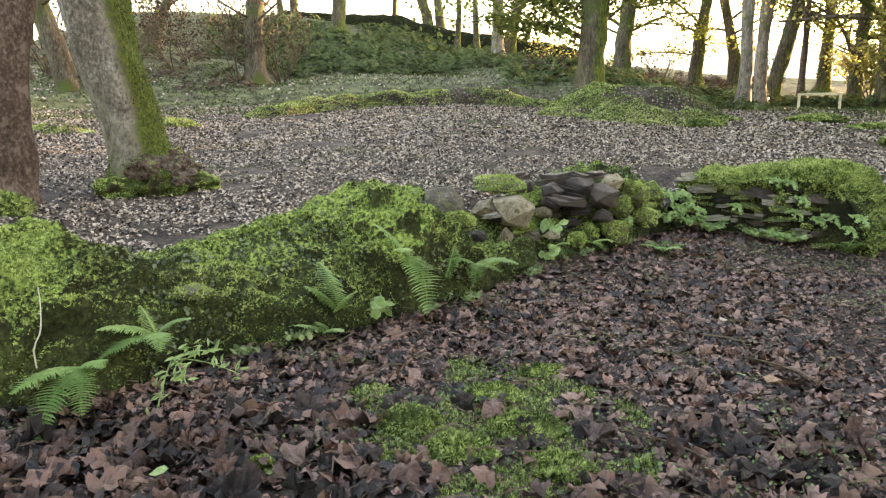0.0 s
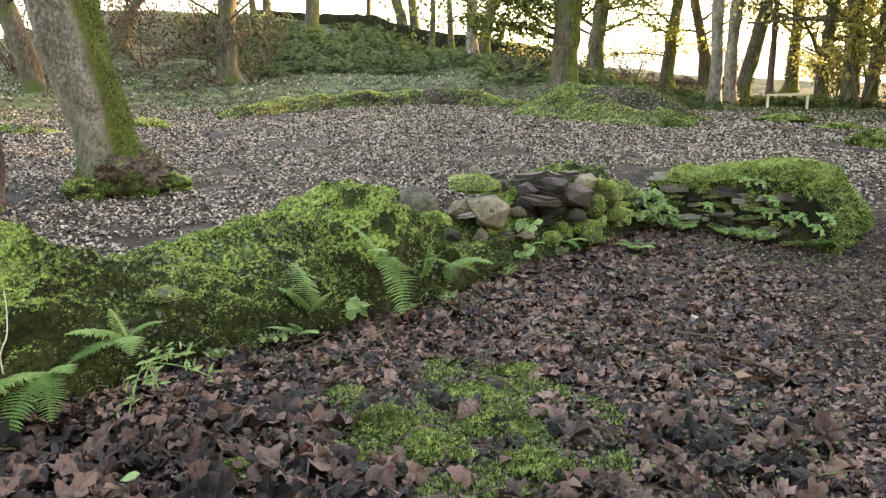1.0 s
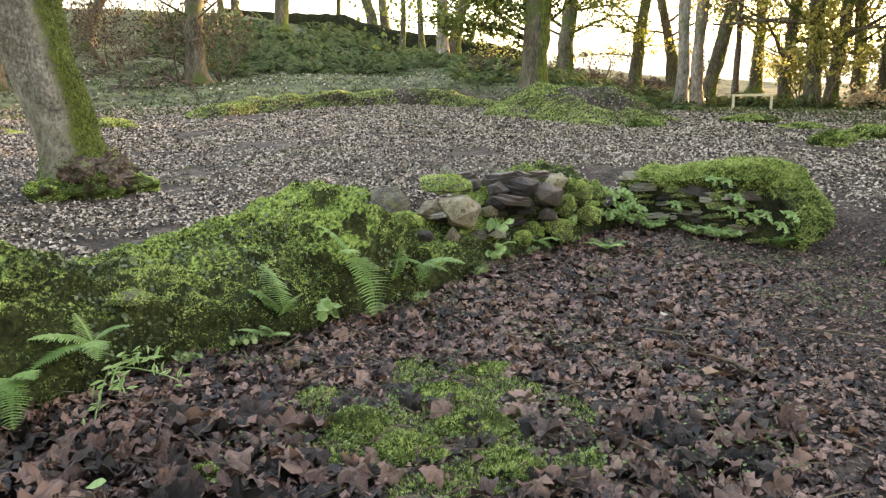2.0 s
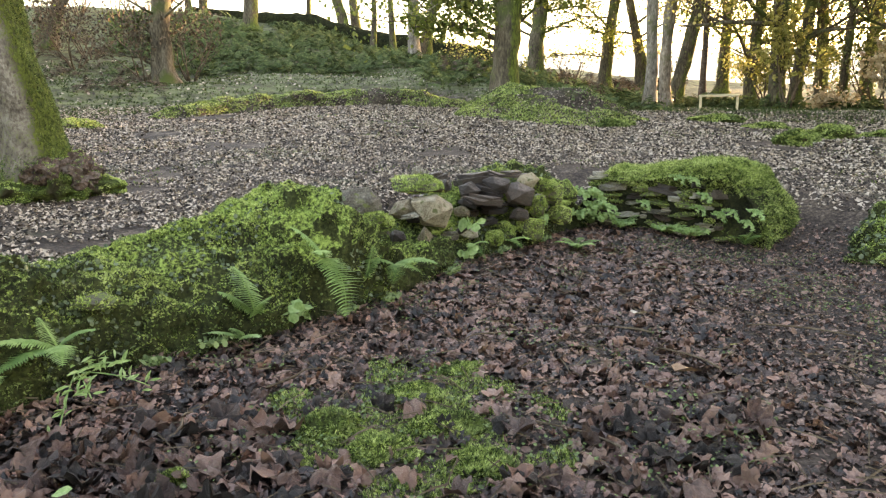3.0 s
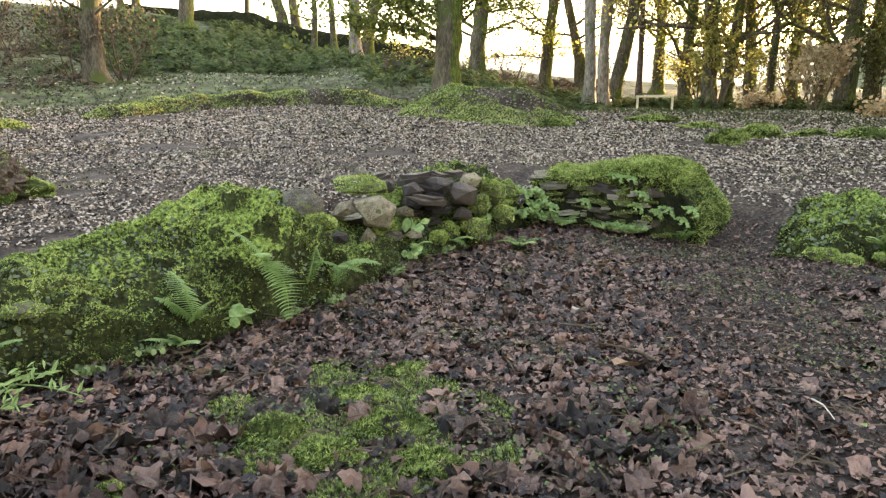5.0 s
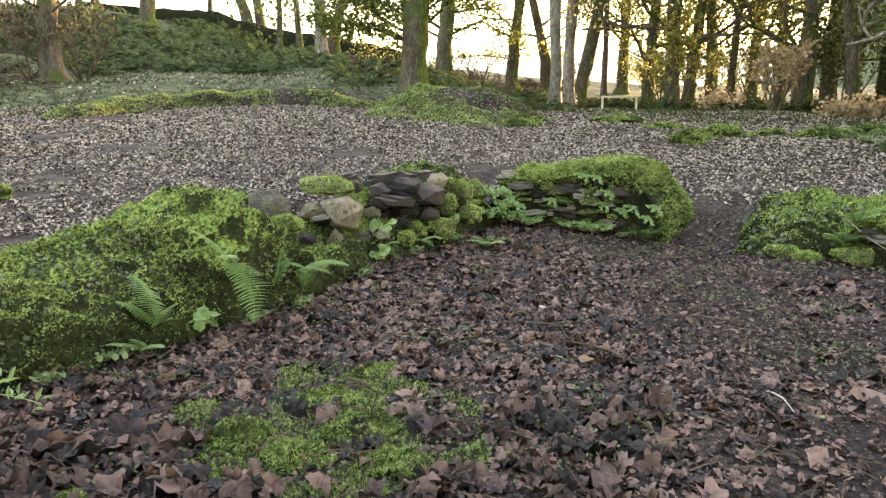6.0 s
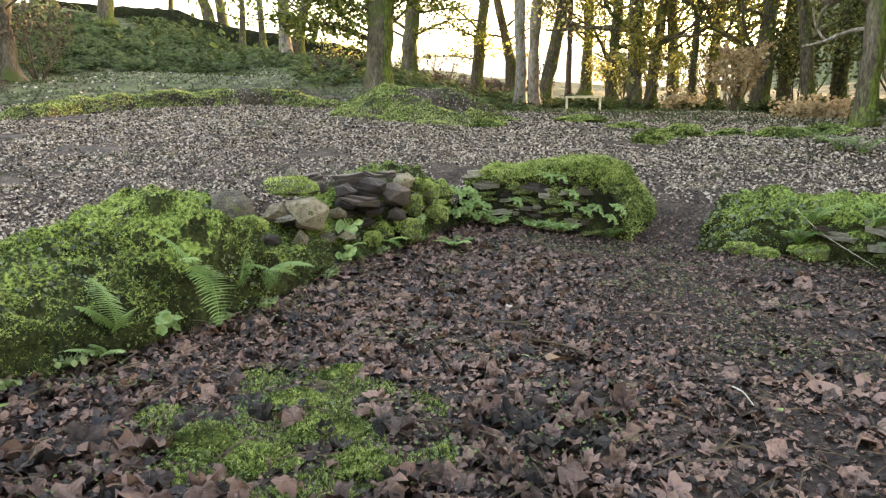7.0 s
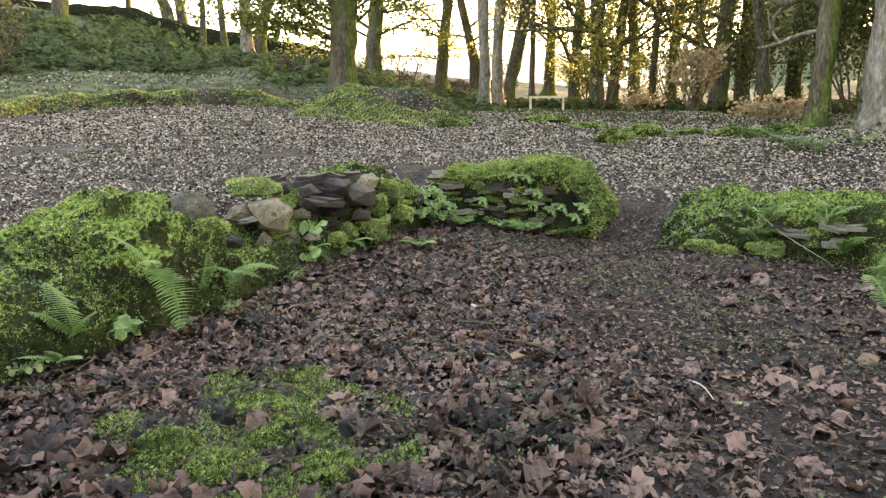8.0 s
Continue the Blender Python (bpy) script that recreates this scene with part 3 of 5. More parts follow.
BANK_B = far_bank([(-18.5, 16.6), (-20.5, 16.6), (-23.5, 16.3)], 0.40, 1.4, "short remnant of mossy bank", 41)
BANK_C = far_bank([(-26.3, 15.6), (-28, 15.6), (-31, 15.2)], 0.42, 1.4, "short remnant of mossy bank", 43)


# ---- trees ----
def tube(points, radii, sides=10, rough=0.0, seed=0):
    """A closed tapering limb through points."""
    pts = [Vector(p) for p in points]
    verts, faces = [], []
    for i, p in enumerate(pts):
        way = (pts[min(i + 1, len(pts) - 1)] - pts[max(i - 1, 0)]).normalized()
        side = way.cross(Vector((0.31, 0.95, 0.05))).normalized()
        up = way.cross(side)
        for j in range(sides):
            a = 2 * math.pi * j / sides
            q = side * math.cos(a) + up * math.sin(a)
            r = radii[i]
            if rough:
                w = p + q * r
                r *= 1 + rough * noise.noise((w.x * 3 + seed, w.y * 3, w.z * 1.2)) + 0.5 * rough * noise.noise((w.x * 9 + seed, w.y * 9, w.z * 3))
            verts.append(p + q * r)
    for i in range(len(pts) - 1):
        for j in range(sides):
            k = (j + 1) % sides
            faces.append((i * sides + j, i * sides + k, (i + 1) * sides + k, (i + 1) * sides + j))
    faces.append(tuple(range(sides))[::-1])
    faces.append(tuple((len(pts) - 1) * sides + j for j in range(sides)))
    return verts, faces


def bend(points, radii, count):
    """More points on a smooth curve through few."""
    t = np.linspace(0, 1, len(points))
    tt = np.linspace(0, 1, count)
    out = []
    P = [Vector(p) for p in points]
    for u in tt:
        k = min(len(P) - 2, int(u * (len(P) - 1)))
        f = u * (len(P) - 1) - k
        p0, p1, p2, p3 = P[max(k - 1, 0)], P[k], P[k + 1], P[min(k + 2, len(P) - 1)]
        out.append(0.5 * ((2 * p1) + (p2 - p0) * f + (2 * p0 - 5 * p1 + 4 * p2 - p3) * f * f + (3 * p1 - p0 - 3 * p2 + p3) * f ** 3))
    return out, list(np.interp(tt, t, radii))


def join_tubes(list_of):
    verts, faces = [], []
    for v, f in list_of:
        k = len(verts)
        verts += list(v)
        faces += [tuple(i + k for i in q) for q in f]
    return verts, faces


def grow(start, way, length, radius, depth, rng, tubes, tips, droop=0.0):
    """A forking branch."""
    pts, p, w = [start], Vector(start), Vector(way).normalized()
    steps = 4
    for i in range(steps):
        w = (w + Vector((rng.uniform(-1, 1), rng.uniform(-1, 1), rng.uniform(-0.6, 0.9) - droop)) * 0.28).normalized()
        p = p + w * length / steps
        pts.append(p.copy())
    radii = [radius * (1 - 0.6 * i / steps) for i in range(steps + 1)]
    tubes.append(tube(pts, radii, sides=5 if depth > 1 else 3))
    if depth <= 1:
        tips.extend(pts[1:])
    if depth > 0:
        for i in range(rng.choice((2, 3))):
            k = rng.randint(2, steps)
            side = Vector((rng.uniform(-1, 1), rng.uniform(-1, 1), rng.uniform(-0.3, 0.8) - droop)).normalized()
            grow(pts[k], (w + side * 0.9), length * rng.uniform(0.5, 0.75), radius * 0.45, depth - 1, rng, tubes, tips, droop)


def cloud(tips, count, spread, rng):
    """Leaf places in uneven clumps round the branch tips."""
    t = np.array([tuple(q) for q in tips])
    pick = rng.integers(0, len(t), count)
    p = t[pick] + rng.normal(0, spread, (count, 3))
    n = rng.normal(0, 1, (count, 3)) + np.array((0, 0, 0.6))
    return p, n / np.linalg.norm(n, axis=1)[:, None]


def tree(az, d, line, bark, label, seed, limbs=(), crown=None, leaves=0, leaf=0.1, spread=0.45, ivy=0, ivy_top=4.0, flare=1.5, sides=14, depth=3, name="tree", sink=0.15, mossy=0.6, canopy=0):
    """line: (sideways, height, radius) from the foot up. limbs: (height, sideways, towards, rise, length, radius)."""
    rng = random.Random(seed)
    x, y = at(az, d)
    base = thing(name, (x, y, ground_z(x, y)), label, "tree", "trees of the wood")
    right = Vector((math.cos(radians(az)), -math.sin(radians(az)), 0))
    away = Vector((math.sin(radians(az)), math.cos(radians(az)), 0))
    pts = [right * s + Vector((0, 0, h)) for s, h, r in line]
    radii = [r for s, h, r in line]
    fine, rr = bend(pts, radii, max(10, int(line[-1][1] * 5)))
    for i, p in enumerate(fine):
        rr[i] *= 1 + (flare - 1) * math.exp(-max(0, p.z) / 0.28)
    fine.insert(0, fine[0] - Vector((0, 0, sink)))
    rr.insert(0, rr[0] * 1.1)
    v, f = tube(fine, rr, sides, 0.22, seed)
    trunk = mesh_object("trunk", v, f, bark, base)
    cover = trunk.data.attributes.new("moss", "FLOAT", "POINT")
    flank = []
    for q in v:
        k = min(range(len(fine)), key=lambda i: abs(fine[i].z - q.z))
        out = (q - fine[k]).normalized()
        flank.append(0.25 + 0.5 * smooth(0.15, 0.8, out.dot(right) - 0.25 * out.dot(away)) * mossy + 0.6 * mossy * math.exp(-max(0, q.z) / 0.35) + 0.2 * noise.noise(q * 2.5))
    cover.data.foreach_set("value", np.array(flank, dtype=np.float32))
    tips = []
    for h, s, t, rise, length, radius in limbs:
        k = min(range(len(fine)), key=lambda i: abs(fine[i].z - h))
        tubes = []
        grow(fine[k], right * s + away * t + Vector((0, 0, rise)), length, radius, depth, rng, tubes, tips)
        v, f = join_tubes(tubes)
        mesh_object("limb", v, f, bark, base)
    nrng = np.random.default_rng(seed)
    # Unseen upper crown added to keep the low sun off the hillside.
    if canopy:
        high = []
        for h, s, t, rise, length, radius in ring_limbs(rng, 6.0, 7.8, 5, 2.6, 0.07):
            k = min(range(len(fine)), key=lambda i: abs(fine[i].z - h))
            tubes = []
            grow(fine[k], right * s + away * t + Vector((0, 0, rise)), length, radius, 2, rng, tubes, high)
            v, f = join_tubes(tubes)
            mesh_object("limb", v, f, bark, base)
        p, n = cloud(high, canopy, 0.5, nrng)
        strewn("canopy", SMALL, p, n, nrng.uniform(0.6, 1.3, canopy) * 0.24, crown, seed + 1, tilt=0.6, parent=base)
    if crown and leaves and tips:
        p, n = cloud(tips, leaves, spread, nrng)
        strewn("crown", SMALL, p, n, nrng.uniform(0.6, 1.3, leaves) * leaf, crown, seed, tilt=0.6, parent=base)
    if ivy:
        p, n = surface_points(trunk, ivy, seed, keep=lambda q, m: q[2] < ivy_top * (0.7 + 0.3 * math.sin(q[0] * 7 + q[1] * 5)) and noise.noise((q[0] * 2.2 + seed, q[1] * 2.2, q[2] * 0.8)) > -0.02)
        strewn("ivy", SMALL, p, n, nrng.uniform(0.6, 1.4, len(p)) * 0.08, IVY, seed, tilt=0.5, parent=base, lift=0.04)
    return base


def ring_limbs(rng, low, high, count, length, radius):
    out = []
    for i in range(count):
        a = 6.283 * (i + rng.random() * 0.7) / count
        out.append((low + (high - low) * rng.random(), math.cos(a), math.sin(a), rng.uniform(0.1, 0.8), length * rng.uniform(0.7, 1.2), radius * rng.uniform(0.7, 1.2)))
    return out


R = random.Random(5)
tree(-32.4, 7.0, [(0, 0, 0.25), (0.05, 0.6, 0.24), (0.15, 1.5, 0.235), (0.3, 3, 0.22), (0.4, 6, 0.18), (0.4, 9, 0.08)], BROWN_BARK,
     "tree trunk with flaking red-brown bark and a mossy foot", 1, ring_limbs(R, 4.5, 8, 5, 2.6, 0.08), GREEN_CROWN, 900, flare=1.3, sides=30)
BIG_LEFT = tree(-24.0, 7.6, [(0.12, 0, 0.29), (0.06, 0.5, 0.27), (-0.07, 1.2, 0.285), (-0.24, 2, 0.305), (-0.44, 3.2, 0.29), (-1.0, 6, 0.2), (-1.4, 10, 0.07)], BARK,
                "thick grey-barked tree, its flank and burred foot green with moss", 2, ring_limbs(R, 4.5, 9, 6, 3.0, 0.1), GREEN_CROWN, 1200, flare=1.6, sides=48, mossy=1.0)
tree(-27.8, 25.5, [(0, 0, 0.36), (-0.3, 1.5, 0.32), (-0.9, 4, 0.26), (-1.2, 8, 0.14)], DARK_BARK, "dark leaning tree in a thicket at the hill's foot", 3, ring_limbs(R, 1.0, 6, 9, 2.6, 0.09), GREEN_CROWN, 500, mossy=0.0, sink=0.9, flare=1.15)
tree(-30.5, 28, [(0, 0, 0.3), (-0.6, 3, 0.22), (-1.2, 8, 0.1)], DARK_BARK, "dark leaning tree in a thicket", 4, ring_limbs(R, 1.0, 6, 8, 2.8, 0.07), GREEN_CROWN, 500, mossy=0.0, sink=0.9, flare=1.15)
tree(-22.0, 36, [(0, 0, 0.3), (0.4, 1.5, 0.25), (1.0, 3, 0.2), (1.2, 7, 0.1)], DARK_BARK, "forked small tree on the hillside", 5, ring_limbs(R, 0.8, 5, 9, 2.4, 0.08), GREEN_CROWN, 400, mossy=0.0)
tree(-14.6, 28, [(0, 0, 0.42), (-0.05, 1.5, 0.36), (0.1, 4, 0.33), (0.0, 8, 0.2)], DARK_BARK, "twiggy tree with thin low branches", 6, ring_limbs(R, 0.4, 5, 12, 2.6, 0.06), GREEN_CROWN, 300, mossy=0.0)
tree(-8.2, 42, [(0, 0, 0.4), (0.1, 3, 0.36), (0.1, 8, 0.2)], DARK_BARK, "straight tree on the ridge", 7, ring_limbs(R, 1.8, 6, 7, 3, 0.08), GREEN_CROWN, 700)
tree(-11.6, 46, [(0, 0, 0.25), (0.1, 4, 0.2), (0.2, 8, 0.1)], DARK_BARK, "slim tree on the ridge", 8, ring_limbs(R, 1.2, 5, 6, 2, 0.05))
tree(-12.6, 46, [(0, 0, 0.2), (-0.1, 4, 0.16), (0.1, 8, 0.1)], DARK_BARK, "slim tree on the ridge", 9, ring_limbs(R, 1.2, 5, 6, 2, 0.05))
tree(-3.8, 45, [(0, 0, 0.16), (0.1, 3, 0.14), (0.1, 7, 0.1)], DARK_BARK, "slim tree on the ridge", 10, ring_limbs(R, 1.6, 6, 5, 2.2, 0.05), GREEN_CROWN, 200)
tree(-1.0, 44, [(0.1, 0, 0.36), (-0.3, 1.6, 0.3), (-0.9, 4, 0.25), (-1.6, 8, 0.15)], DARK_BARK, "tree leaning over the ridge", 11, ring_limbs(R, 1.6, 5.5, 7, 2.6, 0.06), GREEN_CROWN, 450)
tree(-0.1, 44, [(0.1, 0, 0.34), (-0.1, 1.6, 0.27), (-0.25, 4, 0.23), (-0.2, 8, 0.15)], DARK_BARK, "dark upright tree on the ridge", 12, ring_limbs(R, 1.6, 5.5, 7, 2.6, 0.06), GREEN_CROWN, 450)
tree(1.2, 40, [(0, 0, 0.18), (0.1, 2, 0.15), (0, 5, 0.1)], DARK_BARK, "thin crooked tree by the ridge wall", 13, ring_limbs(R, 1.2, 4, 6, 2, 0.05))
tree(2.8, 40, [(0, 0, 0.2), (-0.1, 2, 0.17), (-0.2, 5, 0.1)], DARK_BARK, "thin crooked tree by the ridge wall", 14, ring_limbs(R, 1.6, 4, 6, 2, 0.06))
tree(4.5, 36, [(0, 0, 0.34), (-0.05, 2, 0.28), (0.05, 5, 0.22), (0.1, 8, 0.12)], PALE_BARK, "pale lichened tree with a slight bend", 15, ring_limbs(R, 1.8, 6, 7, 2.4, 0.06), GREEN_CROWN, 450)
tree(5.6, 37, [(-0.2, 0, 0.36), (0.0, 1.5, 0.28), (0.5, 3.4, 0.24), (1.1, 7, 0.12)], DARK_BARK, "tree leaning away from its neighbour", 16, ring_limbs(R, 2.0, 6, 7, 2.4, 0.06), GREEN_CROWN, 450)
MOUND_TREE = tree(11.8, 18.9, [(0, 0.2, 0.42), (-0.02, 1.2, 0.34), (0.04, 2.2, 0.345), (0.02, 4, 0.32), (0.1, 8, 0.2)], DARK_BARK, "big tree with a moss-green flared foot on the mound", 17,
     [(1.8, -1, 0.1, 0.12, 2.2, 0.06), (2.0, -0.9, 0.5, 0.15, 2.0, 0.05), (2.1, 0.8, 0.4, 0.15, 1.8, 0.05), (3.2, -0.8, -0.3, 0.3, 2.4, 0.07)] + ring_limbs(R, 3.5, 6, 4, 2.6, 0.08), GREEN_CROWN, 5000, leaf=0.11, flare=1.6, sides=18, mossy=0.9)
FORKED_TREE = tree(14.2, 34, [(0, 0, 0.42), (0, 1.5, 0.36), (0.15, 3, 0.36), (0.4, 8, 0.2)], DARK_BARK, "dark forked tree with ivy", 18, [(2.2, -1, 0, 0.9, 2.4, 0.1)] + ring_limbs(R, 1.8, 6, 8, 2.6, 0.07), GREEN_CROWN, 1100, ivy=500, ivy_top=8, canopy=2600)
SLENDER_TREE = tree(19.6, 36, [(0, 0, 0.34), (0.1, 2, 0.28), (0.35, 4.5, 0.24), (0.5, 8, 0.15)], DARK_BARK, "slender leaning tree at the field's edge", 19, ring_limbs(R, 1.8, 6, 8, 2.6, 0.06), GOLD_CROWN, 350, ivy=300, ivy_top=5, canopy=2600)
tree(22.6, 38, [(0, 0, 0.36), (-0.3, 2, 0.28), (-1.0, 5, 0.2), (-1.4, 8, 0.12)], DARK_BARK, "dark crooked tree at the field's edge", 20, ring_limbs(R, 1.6, 6, 9, 2.6, 0.09), GOLD_CROWN, 350, canopy=2600)
tree(23.1, 26, [(0, 0, 0.24), (0.02, 1.5, 0.20), (-0.1, 4, 0.19), (-0.15, 8, 0.16)], PALE_BARK, "pale smooth bare trunk", 21, ring_limbs(R, 5, 8, 4, 2, 0.07), GREEN_CROWN, 300, flare=1.25, canopy=2600)
tree(24.2, 27.5, [(0, 0, 0.24), (-0.05, 2, 0.21), (0.1, 5, 0.2), (0.1, 8, 0.16)], PALE_BARK, "grey trunk wound with ivy", 22, ring_limbs(R, 5, 8, 4, 2, 0.07), IVY, 300, ivy=700, ivy_top=3, canopy=2600)
tree(24.8, 28.5, [(0, 0, 0.28), (0.3, 1.5, 0.25), (0.75, 4, 0.24), (1.2, 8, 0.16)], DARK_BARK, "leaning grey trunk with ivy", 23, ring_limbs(R, 4.5, 8, 4, 2, 0.07), IVY, 400, ivy=500, ivy_top=5, canopy=2600)
tree(26.9, 33, [(0, 0, 0.14), (0.0, 3, 0.12), (0, 7, 0.1)], BROWN_BARK, "thin red-brown pole of a tree", 24, ring_limbs(R, 2.6, 7, 8, 1.8, 0.05), IVY, 900)
# the wood by the field: trunks wound with ivy, golden and dark crowns
# Rows past 53 degrees are unseen, added with large leaves to block low sun.
belt = [(30.2, 33, 0.28, 0.2, GREEN_CROWN), (32.0, 27, 0.30, -0.1, GOLD_CROWN), (33.2, 31, 0.26, 0.4, GOLD_CROWN), (34.9, 34, 0.3, -0.3, GREEN_CROWN),
        (36.2, 30, 0.16, 0.1, IVY), (37.6, 36, 0.3, 0.2, GOLD_CROWN), (39.6, 33, 0.2, -0.2, IVY), (41.0, 25.5, 0.32, 0.15, IVY), (42.6, 30, 0.28, 0.0, IVY),
        (44.2, 24, 0.22, -0.6, IVY), (46.0, 28, 0.3, 0.2, IVY), (54.0, 24, 0.34, 0.1, IVY), (57.5, 21, 0.3, 0.0, GREEN_CROWN), (60.0, 27, 0.34, 0.0, IVY), (63.5, 22, 0.34, 0.0, IVY), (66.5, 26, 0.34, 0.0, IVY), (70.0, 21, 0.34, 0.0, IVY), (28.3, 38, 0.3, 0.0, GREEN_CROWN)]
for i, (az, d, r, lean, crown) in enumerate(belt):
    tree(az, d, [(0, 0, r), (lean * 0.3, 2, r * 0.85), (lean, 5, r * 0.75), (lean * 1.3, 10, r * 0.4)], DARK_BARK,
         "ivy-clad trunk in the wood edge with dense dark foliage" if crown is IVY else "tree at the wood's edge with leaves backlit by low sun",
         40 + i, ring_limbs(R, 1.6, 8.5, 11, 3.0, 0.09), crown, 6500 if az < 53 else 2500, leaf=0.115 if az < 53 else 0.34, spread=0.5, ivy=1500, ivy_top=7, sides=10)
stout = tree(47.8, 17.5, [(0, 0, 0.25), (0.0, 1.2, 0.215), (0.02, 2.2, 0.21), (0.08, 4, 0.205), (0.2, 9, 0.14)], DARK_BARK, "large mossy tree with a stout low limb and ivy", 60,
             ring_limbs(R, 3.4, 8, 7, 3, 0.09), IVY, 3500, leaf=0.11, ivy=2600, ivy_top=2.2, flare=1.4, sides=20, mossy=0.9)
for points, radius, material in (([(0, 2.5), (-0.5, 2.8), (-0.9, 2.62), (-1.3, 2.95), (-1.9, 3.5)], 0.13, DARK_BARK), ([(-0.85, 2.62), (-1.05, 2.35), (-1.1, 2.0)], 0.05, DARK_BARK),
                                 ([(0, 2.05), (-0.5, 1.98), (-0.95, 1.80), (-1.35, 1.72)], 0.05, PALE_BARK), ([(-0.9, 1.82), (-1.1, 2.1), (-1.2, 2.5)], 0.03, PALE_BARK)):
    turn = Vector((math.cos(radians(47.8)), -math.sin(radians(47.8)), 0))
    pts, rad = bend([turn * a + Vector((0, 0, b)) for a, b in points], np.linspace(radius, radius * 0.5, len(points)), 14)
    v, f = tube(pts, rad, 9, 0.3, 7)
    mesh_object("limb", v, f, material, stout)
tree(51.5, 16.5, [(0, 0, 0.34), (-0.03, 1.2, 0.29), (0.02, 2.5, 0.28), (0, 5, 0.27), (0, 9, 0.2)], PALE_BARK, "large pale trunk half wrapped in ivy, its root mossy", 61,
     ring_limbs(R, 4, 9, 6, 3, 0.1), IVY, 1500, leaf=0.11, ivy=2600, ivy_top=2.0, flare=1.6, sides=20)

# unseen trees added behind the viewpoint to cut the low sky light
for i, az in enumerate(range(85, 300, 36)):
    d = 13 + 3 * ((i * 5) % 4)
    tree(az, d, [(0, 0, 0.3), (0.1, 3, 0.26), (0.2, 7, 0.2), (0.2, 11, 0.08)], DARK_BARK, "unseen tree added behind the view to cut low sky light", 600 + i,
         ring_limbs(R, 2.0, 8.0, 7, 3.2, 0.1), GREEN_CROWN, 1500, leaf=0.45, spread=0.7, sides=10, depth=2)


def spray(base, az, start, end, count, spread, material, leaf=0.1, seed=0):
    """A hanging spray of leaves on thin shoots, between two (sideways, height) places beside a trunk."""
    rng = random.Random(seed)
    right = Vector((math.cos(radians(az)), -math.sin(radians(az)), 0))
    a, b = right * start[0] + Vector((0, 0, start[1])), right * end[0] + Vector((0, 0, end[1]))
    pts = [a + (b - a) * u + Vector((0, 0, 0.25 * math.sin(3.1 * u))) for u in np.linspace(0, 1, 7)]
    tubes = [tube(pts, np.linspace(0.035, 0.012, 7), 5)]
    tips = list(pts[1:])
    for p in pts[1:]:
        for k in range(3):
            q = p + Vector((rng.uniform(-1, 1), rng.uniform(-1, 1), rng.uniform(-0.5, 0.6))) * spread * 2
            tubes.append(tube([p, (p + q) / 2 + Vector((0, 0, 0.06)), q], [0.012, 0.009, 0.004], 3))
            tips += [(p + q) / 2, q]
    v, f = join_tubes(tubes)
    mesh_object("limb", v, f, DARK_BARK, base)
    nrng = np.random.default_rng(seed)
    p, n = cloud(tips, count, spread * 0.4, nrng)
    strewn("crown", SMALL, p, n, nrng.uniform(0.6, 1.3, count) * leaf, material, seed, tilt=0.6, parent=base)


spray(MOUND_TREE, 11.8, (-0.2, 1.9), (-2.4, 2.2), 1100, 0.35, GREEN_CROWN, 0.11, 1)
spray(MOUND_TREE, 11.8, (-0.2, 2.4), (-1.8, 2.9), 900, 0.35, GREEN_CROWN, 0.11, 2)
spray(MOUND_TREE, 11.8, (0.2, 2.5), (1.6, 2.9), 600, 0.3, GREEN_CROWN, 0.11, 3)
spray(FORKED_TREE, 14.2, (0.2, 2.2), (3.6, 2.0), 700, 0.45, GREEN_CROWN, 0.12, 4)
spray(FORKED_TREE, 14.2, (0.2, 3.0), (2.6, 3.2), 600, 0.4, GREEN_CROWN, 0.12, 5)
spray(SLENDER_TREE, 20.1, (-0.1, 1.6), (-3.8, 1.4), 380, 0.4, GOLD_CROWN, 0.13, 6)
spray(SLENDER_TREE, 20.1, (0.2, 2.0), (2.6, 1.7), 300, 0.45, GOLD_CROWN, 0.13, 7)


# ---- bushes of the wood edge ----
def bush(az, d, height, width, leaf_mat, count, label, seed, leaf=0.12, name="bush"):
    rng = random.Random(seed)
    x, y = at(az, d)
    base = thing(name, (x, y, ground_z(x, y)), label, "bush", "bushes of the wood edge")
    tips = []
    for i in range(7):
        a = rng.uniform(0, 6.28)
        tubes = []
        grow(Vector((0.1 * math.cos(a), 0.1 * math.sin(a), -0.1)), Vector((math.cos(a) * width, math.sin(a) * width, height)), height * 0.75, 0.035, 2, rng, tubes, tips)
        v, f = join_tubes(tubes)
        mesh_object("stem", v, f, TWIG, base)
    if count:
        nrng = np.random.default_rng(seed)
        p, n = cloud(tips, count, 0.16 * width, nrng)
        strewn("foliage", SMALL, p, n, nrng.uniform(0.6, 1.3, count) * leaf, leaf_mat, seed, tilt=0.6, parent=base)
    return base


bush(32.8, 26, 2.6, 0.3, GOLD_CROWN, 2000, "golden sunlit bush at the wood's edge", 70)
bush(31.4, 29, 1.6, 0.5, GOLD_CROWN, 700, "golden sunlit bush at the wood's edge", 71)
bush(39.1, 23.0, 1.55, 0.26, RUST_SUNLIT, 1500, "rust-coloured bush with low sun put into its leaf colour", 72)
bush(35.8, 25.5, 0.6, 1.1, RUST_SUNLIT, 700, "low tangle of russet twigs and leaves", 73)
bush(43.8, 21, 0.36, 1.0, RUST_SUNLIT, 900, "low heap of russet brushwood", 74)
bush(45.6, 21, 0.36, 1.0, RUST_SUNLIT, 900, "low heap of russet brushwood", 75)
bush(43.5, 27, 3.0, 1.5, IVY, 2600, "dark evergreen holly bush", 76)
